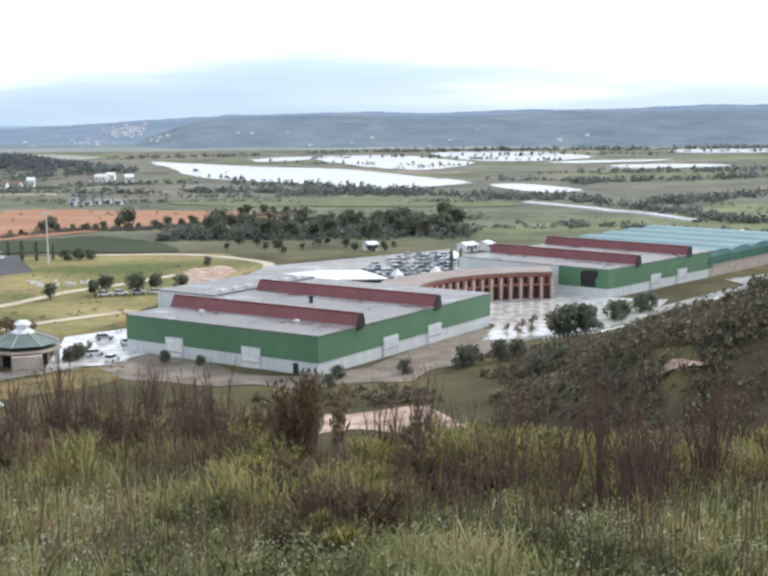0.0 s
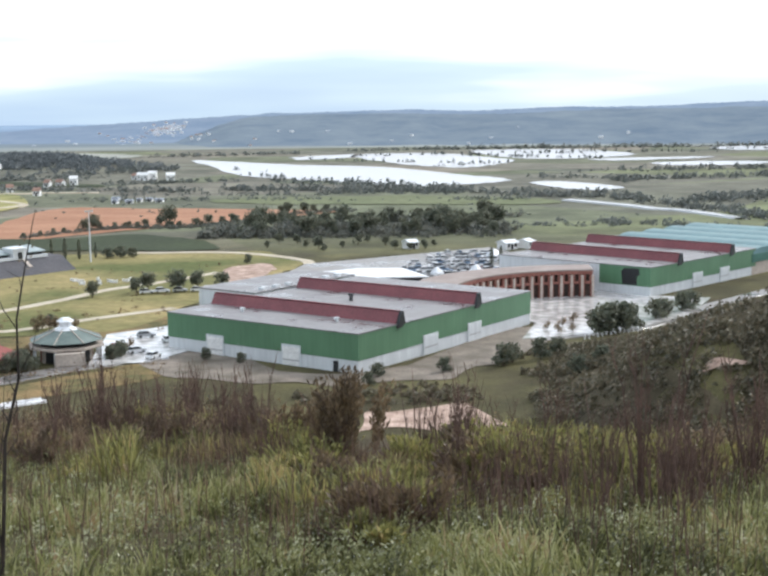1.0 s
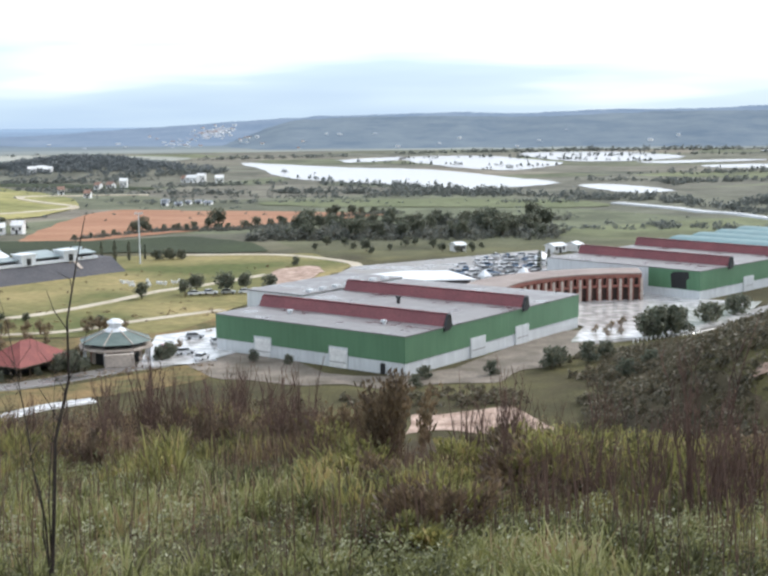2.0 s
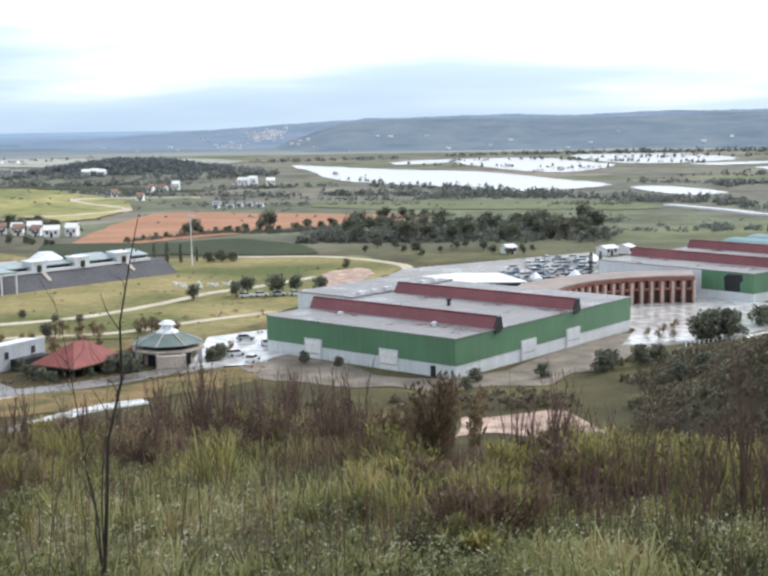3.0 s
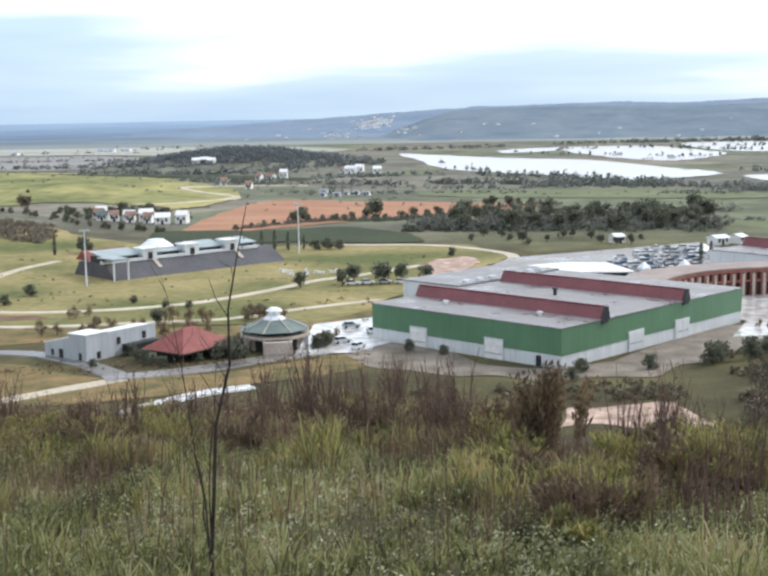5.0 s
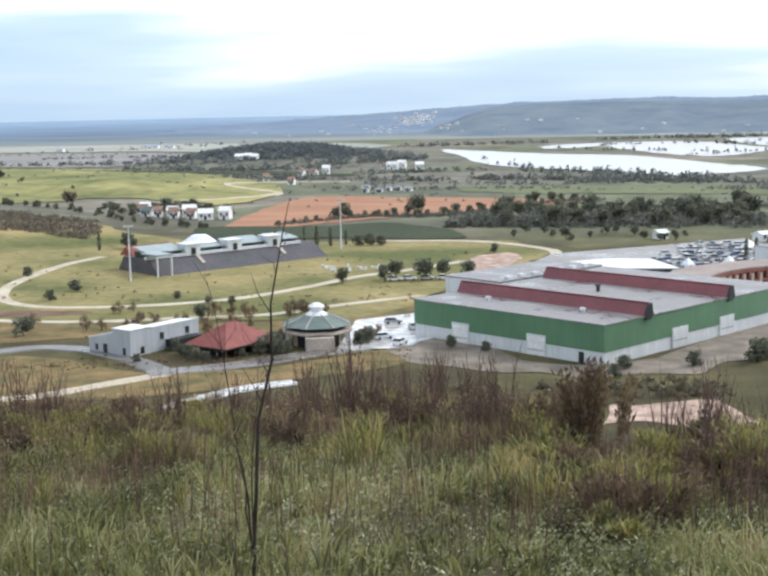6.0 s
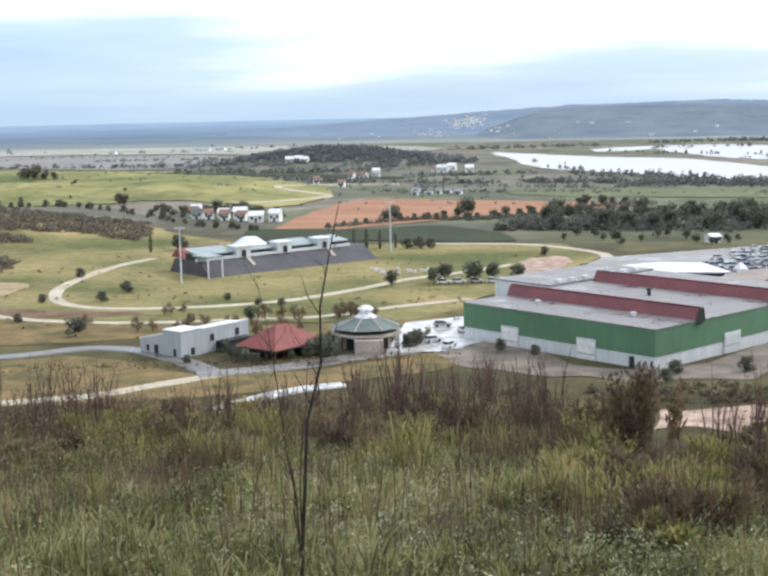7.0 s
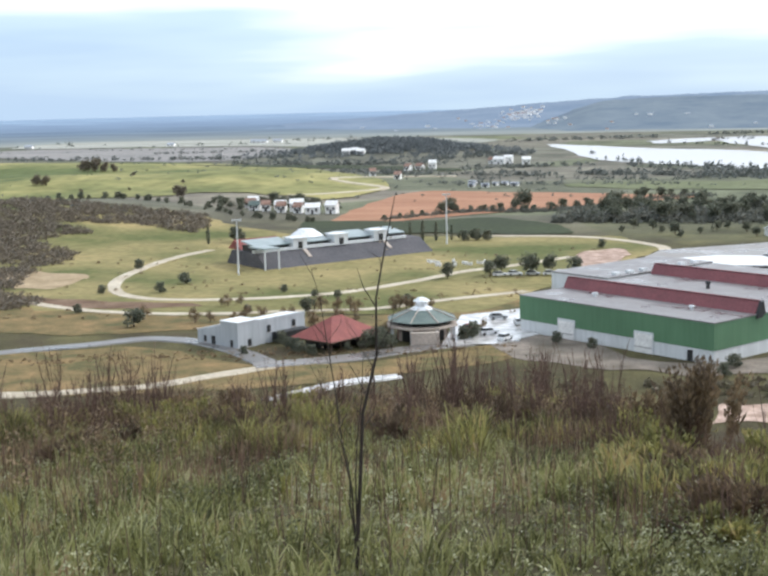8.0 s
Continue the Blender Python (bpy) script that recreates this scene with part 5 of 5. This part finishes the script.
def tufts(name, spots, low, high, width, count, mat, label, seed):
    """Arching blades that fan out from one root."""
    g = random.Random(seed)
    verts, faces = [], []
    for x, y, r in spots:
        z = height(x, y)
        size = g.uniform(low, high) * min(1.15, max(0.3, 0.85 + 1.25 * noise.noise((x * 0.75, y * 0.55, 4))))
        for k in range(count):
            a, out = g.uniform(0, 6.28), size * g.uniform(0.1, 0.75)
            tall, w = size * g.uniform(0.55, 1.1), width * g.uniform(0.6, 1.5)
            rx, ry = x + g.gauss(0, 0.05), y + g.gauss(0, 0.05)
            ca, sa = math.cos(a), math.sin(a)
            b = g.uniform(-0.8, 0.8)
            ux, uy = math.cos(b) * w, math.sin(b) * w
            i = len(verts)
            for f, q, wide in ((0, 0, 1), (0.35, 0.62, 0.9), (0.75, 0.98, 0.6)):
                px, py, pz = rx + ca * out * f, ry + sa * out * f, z - 0.03 + tall * q
                verts.append((px - ux * wide, py - uy * wide, pz))
                verts.append((px + ux * wide, py + uy * wide, pz))
            verts.append((rx + ca * out * 1.1, ry + sa * out * 1.1, z + tall * g.uniform(0.8, 1.1)))
            faces.extend(((i, i + 1, i + 3, i + 2), (i + 2, i + 3, i + 5, i + 4), (i + 4, i + 5, i + 6)))
    return tagged(mesh_object(name, verts, faces, mat, False), label, "grass", kind="stuff")


round_eye = []
for i in range(5200):
    a, r = rng.uniform(-180, 180), 1.6 + 13 * math.sqrt(rng.random())
    if not -41 < a < 23 or r < 6.5:
        round_eye.append((r * math.sin(radians(a)), r * math.cos(radians(a)), r))
tufts("hilltop_grass", sector(6.5, 2.5, 12500, 1, 0.6) + round_eye, 0.12, 0.36, 0.0065, 12, M_GRASS, "rough tussocks of green and yellow hilltop grass", 1)
dry = [p for p in sector(9.5, 2.0, 60000, 2, 0.45) if noise.noise((p[0] * 0.7, p[1] * 0.45, 11)) > (0.06 if math.degrees(math.atan2(p[0], p[1])) < -6 else 0.32)]
M_STALK = leafy("dry_stalks", [(0.10, 0.066, 0.047), (0.19, 0.122, 0.083), (0.28, 0.19, 0.125), (0.42, 0.35, 0.23)], mottle=0.8)
blades("dry_stalks", dry, 0.2, 0.6, 0.005, M_STALK, "reddish brown dry weed stalks in the grass", 2, 0.3)
tall_dry = [p for p in sector(7, 1.5, 6000, 5, 0.55) if noise.noise((p[0] * 0.2, p[1] * 0.2, 17)) > -0.05]
blades("tall_stalks", tall_dry, 0.4, 0.95, 0.0038, M_TWIG, "tall dark dead stalks above the grass", 3, 0.25)


def sprigs(name, spots, low, high, leaf, count, mat, label, seed):
    """Upright leafy shoots."""
    g = random.Random(seed)
    verts, faces = [], []
    for x, y, r in spots:
        z, tall = height(x, y), g.uniform(low, high)
        pts = []
        sway = Vector((g.uniform(-0.25, 0.25), g.uniform(-0.25, 0.25), 1.0))
        for k in range(count):
            f = g.random() ** 0.7
            spread = 0.16 * tall * (1.15 - f) + 0.02
            pts.append(Vector((x, y, z)) + sway * tall * f + Vector((g.gauss(0, spread), g.gauss(0, spread), 0)))
        leaf_quads(verts, faces, pts, leaf, g)
    return tagged(mesh_object(name, verts, faces, mat, False), label, "undergrowth", kind="stuff")


weeds = sector(6.5, 1.5, 7000, 8, 0.6)
sprigs("low_weeds", weeds, 0.10, 0.36, 0.018, 24, M_WEED, "grey green leafy weeds through the grass", 8)
seeds = [p for p in sector(6.5, 0.5, 2600, 9, 0.6)]
sprigs("pale_seed_heads", seeds, 0.2, 0.45, 0.0075, 4, M_PALESEED, "small pale seed heads above the grass", 9)
green = [p for p in sector(10, 1.5, 5200, 3, 0.4) if noise.noise((p[0] * 0.22, p[1] * 0.22, 23)) > -0.02]
tufts("green_undergrowth", [p for p in green if p[2] > 11 and noise.noise((p[0] * 0.6, p[1] * 0.35, 31)) > -0.12][:1300], 0.3, 0.62, 0.009, 34, M_BUSH, "yellow green spiky broom near the brow", 4)
broom = [p for p in sector(10.5, 0.6, 3000, 12, 0.5) if -8 < math.degrees(math.atan2(p[0], p[1])) < 13][:700]
tufts("brow_broom", broom, 0.28, 0.5, 0.009, 34, M_BUSH, "bright yellow green broom along the brow", 12)
brownish = [p for p in sector(12, 2.5, 2600, 4, 0.35) if noise.noise((p[0] * 0.22, p[1] * 0.22, 23)) < 0.05 and not -7 < math.degrees(math.atan2(p[0], p[1])) < 10]
sprigs("brown_undergrowth", brownish, 0.3, 0.75, 0.022, 44, M_SCRUB, "brown dead undergrowth near the brow", 5)


def bare_shrub(seed, tall, stems, spread, label, buds=0):
    g = random.Random(seed)
    h = tagged(new("bare_shrub"), label, "shrub", "bare shrubs")
    for s in range(stems):
        verts, faces = [], []
        a = g.uniform(0, 6.28)
        out = Vector((math.cos(a), math.sin(a), 0)) * spread * g.uniform(0.2, 1.0)
        hgt = tall * g.uniform(0.6, 1.0)
        start = Vector((out.x * 0.15, out.y * 0.15, -0.05))
        pts = [start + out * (f ** 1.3) + Vector((g.gauss(0, 0.025), g.gauss(0, 0.025), hgt * f)) * (1 if f else 0) for f in (0, 0.25, 0.5, 0.75, 1.0)]
        base = 0.0045 + 0.0042 * tall
        tube(verts, faces, pts, [base, base * 0.85, base * 0.65, base * 0.45, base * 0.2], 4)
        for b in range(7):
            f = g.uniform(0.25, 0.92)
            k = min(3, int(f * 4))
            p = pts[k].lerp(pts[k + 1], f * 4 - k)
            b2 = g.uniform(0, 6.28)
            ln = hgt * g.uniform(0.10, 0.24) * (1.1 - f * 0.5)
            q = p + Vector((math.cos(b2) * ln * 0.32, math.sin(b2) * ln * 0.32, ln * 0.92))
            tube(verts, faces, [p, (p + q) / 2 + Vector((0, 0, -0.02)), q], [base * 0.45, base * 0.35, base * 0.15], 3)
        raw("stem", verts, faces, M_TWIG, h)
    if buds:
        verts, faces, pts = [], [], []
        for b in range(buds):
            pts.append(Vector((g.gauss(0, spread * 0.5), g.gauss(0, spread * 0.5), tall * g.uniform(0.15, 0.75))))
        leaf_quads(verts, faces, pts, 0.02, g)
        raw("dead_foliage", verts, faces, M_SCRUB, h, "withered brown leaves")
    return h


UPRIGHT = "leafless brown shrub with upright twigs"
bares = [bare_shrub(21, 1.9, 12, 0.38, UPRIGHT, 60), bare_shrub(22, 1.5, 10, 0.32, UPRIGHT, 70), bare_shrub(23, 2.2, 9, 0.42, "tall leafless brown shrub on the brow", 20), bare_shrub(24, 1.2, 14, 0.42, "low spreading leafless shrub", 90)]
for lo, hi, count, size in ((-17, -6, 50, 1.0), (0, 7, 11, 0.85), (7, 19, 26, 0.95), (-24, -15, 22, 0.75), (-36, -27, 30, 1.0), (-38, 20, 70, 0.6)):
    for i in range(count):
        a = rng.uniform(lo, hi)
        r = max(11.0, brow(a) + rng.uniform(-5.5, 1.8))
        plant(bares[rng.randrange(4)], r * math.sin(radians(a)), r * math.cos(radians(a)), size * rng.uniform(0.45, 1.1))


def polar(a, r):
    return r * math.sin(radians(a)), r * math.cos(radians(a))


def brow_bush(a, extra, wide, tall, mat, label, seed, count=1500):
    x, y = polar(a, brow(a) + extra)
    h = thing("brow_bush", x, y, 0, label, "bush", "bushes on the brow")
    g = random.Random(seed)
    verts, faces = [], []
    for k in range(14):
        d = Vector((g.gauss(0, 0.3) * wide, g.gauss(0, 0.3) * wide, tall * g.uniform(0.6, 1.0)))
        tube(verts, faces, [Vector((0, 0, -0.1)), d * 0.5, d], [0.014, 0.01, 0.004], 4)
    raw("branchwork", verts, faces, M_TWIG, h, "thin brown branches")
    verts, faces, pts = [], [], []
    lobes = [Vector((g.gauss(0, 0.28) * wide, g.gauss(0, 0.28) * wide, tall * g.uniform(0.2, 0.8))) for k in range(12)]
    for k in range(count // 9):
        c = g.choice(lobes)
        root = Vector((c.x * 0.6 + g.gauss(0, 0.06) * wide, c.y * 0.6 + g.gauss(0, 0.06) * wide, c.z * g.uniform(0.0, 0.8)))
        tip = Vector((c.x + g.gauss(0, 0.12) * wide, c.y + g.gauss(0, 0.12) * wide, c.z + tall * g.uniform(0.05, 0.35)))
        for q in range(9):
            p = root.lerp(tip, 0.25 + 0.75 * g.random())
            d = ((tip - root).normalized() + Vector((g.gauss(0, 0.45), g.gauss(0, 0.45), g.gauss(0.2, 0.3)))).normalized() * g.uniform(0.05, 0.11)
            side = Vector((g.gauss(0, 1), g.gauss(0, 0.4), 0)).normalized() * g.uniform(0.009, 0.018)
            i = len(verts)
            verts.extend((tuple(p), tuple(p + d * 0.5 + side), tuple(p + d), tuple(p + d * 0.5 - side)))
            faces.append((i, i + 1, i + 2, i + 3))
    raw("foliage", verts, faces, mat, h)
    return h


brow_bush(-3.9, 0.2, 0.62, 1.2, M_SCRUB, "dense brown bush on the edge of the brow", 31, 4500)
brow_bush(-5.8, 0.2, 0.7, 0.9, M_SCRUB, "low brown bush on the edge of the brow", 32, 3500)
brow_bush(9.4, 0.2, 0.9, 0.6, M_SCRUB, "dark low bush on the edge of the brow", 33, 3000)
for i in range(78):
    a = rng.uniform(-18, -7)
    brow_bush(a, rng.uniform(-7.0, 0.3), rng.uniform(0.35, 0.75), rng.uniform(0.3, 0.6), M_DARKBUSH, "withered dark brown bush in the hilltop grass", 400 + i, 1600)
for i in range(22):
    a = rng.uniform(-36, 18)
    brow_bush(a, rng.uniform(-2.5, 0.0) if a > -7 else rng.uniform(-5.5, 0.0), rng.uniform(0.3, 0.6), rng.uniform(0.22, 0.42), M_DARKBUSH, "withered dark brown bush in the hilltop grass", 500 + i, 1300)
for i in range(148):
    a = rng.uniform(-36, 18) if i > 60 else rng.uniform(-7, 15)
    brow_bush(a, rng.uniform(-2.6, 0.6) if a > -8 else rng.uniform(-6, 0.6), rng.uniform(0.45, 0.95), rng.uniform(0.3, 0.62), M_BUSH if rng.random() < (0.9 if a > -7 else 0.25 if a > -17 else 0.5) else M_SCRUB, "leafy bush among the hilltop grass", 40 + i, 2000)

for i in range(45):
    a = rng.uniform(-34, -8)
    kind = rng.choice((M_BUSH, M_DARKBUSH, M_SCRUB))
    brow_bush(a, rng.uniform(-7.5, -2.0), rng.uniform(0.25, 0.5), rng.uniform(0.2, 0.4), kind, "small leafy bush low in the hilltop grass" if kind is M_BUSH else "small withered brown bush low in the grass", 700 + i, 1100)


# the tall sapling close to the eye
def sapling(a, r, tips, label):
    x, y = polar(a, r)
    h = thing("sapling", x, y, 0, label, "sapling", z=height(x, y))
    g = random.Random(5)
    for dx, tall, thick in tips:
        verts, faces = [], []
        pts = [Vector((dx * f ** 1.6 + g.gauss(0, 0.012), 0.1 * f * g.uniform(-1, 1), -0.1 + (tall + 0.1) * f)) for f in (0, 0.15, 0.3, 0.45, 0.6, 0.75, 0.9, 1.0)]
        tube(verts, faces, pts, [thick * q for q in (1, 0.95, 0.85, 0.75, 0.6, 0.45, 0.3, 0.15)], 5)
        for b in range(9):
            k = g.randrange(2, 7)
            p = pts[k].lerp(pts[k + 1], g.random())
            s, ln = g.choice((-1, 1)), g.uniform(0.12, 0.4)
            tube(verts, faces, [p, p + Vector((s * ln * 0.3, g.uniform(-0.1, 0.1), ln * 0.5)), p + Vector((s * ln * 0.45, g.uniform(-0.1, 0.1), ln))], [thick * 0.28, thick * 0.2, thick * 0.08], 4)
        stem = raw("stem", verts, faces, M_STEM, h)
        verts, faces, cs = [], [], []
        for b in range(26):
            k = g.randrange(3, 7)
            cs.append(pts[k].lerp(pts[k + 1], g.random()) + Vector((g.gauss(0, 0.03), g.gauss(0, 0.03), g.gauss(0, 0.03))))
        leaf_quads(verts, faces, cs, 0.012, g)
        raw("withered_leaf", verts, faces, M_SCRUB, stem)
    return h


sapling(-19.25, 8.8, ((0.33, 2.7, 0.0165), (-0.34, 2.2, 0.008), (0.10, 1.7, 0.007), (-0.14, 1.2, 0.007)), "tall thin leafless sapling close on the hilltop")
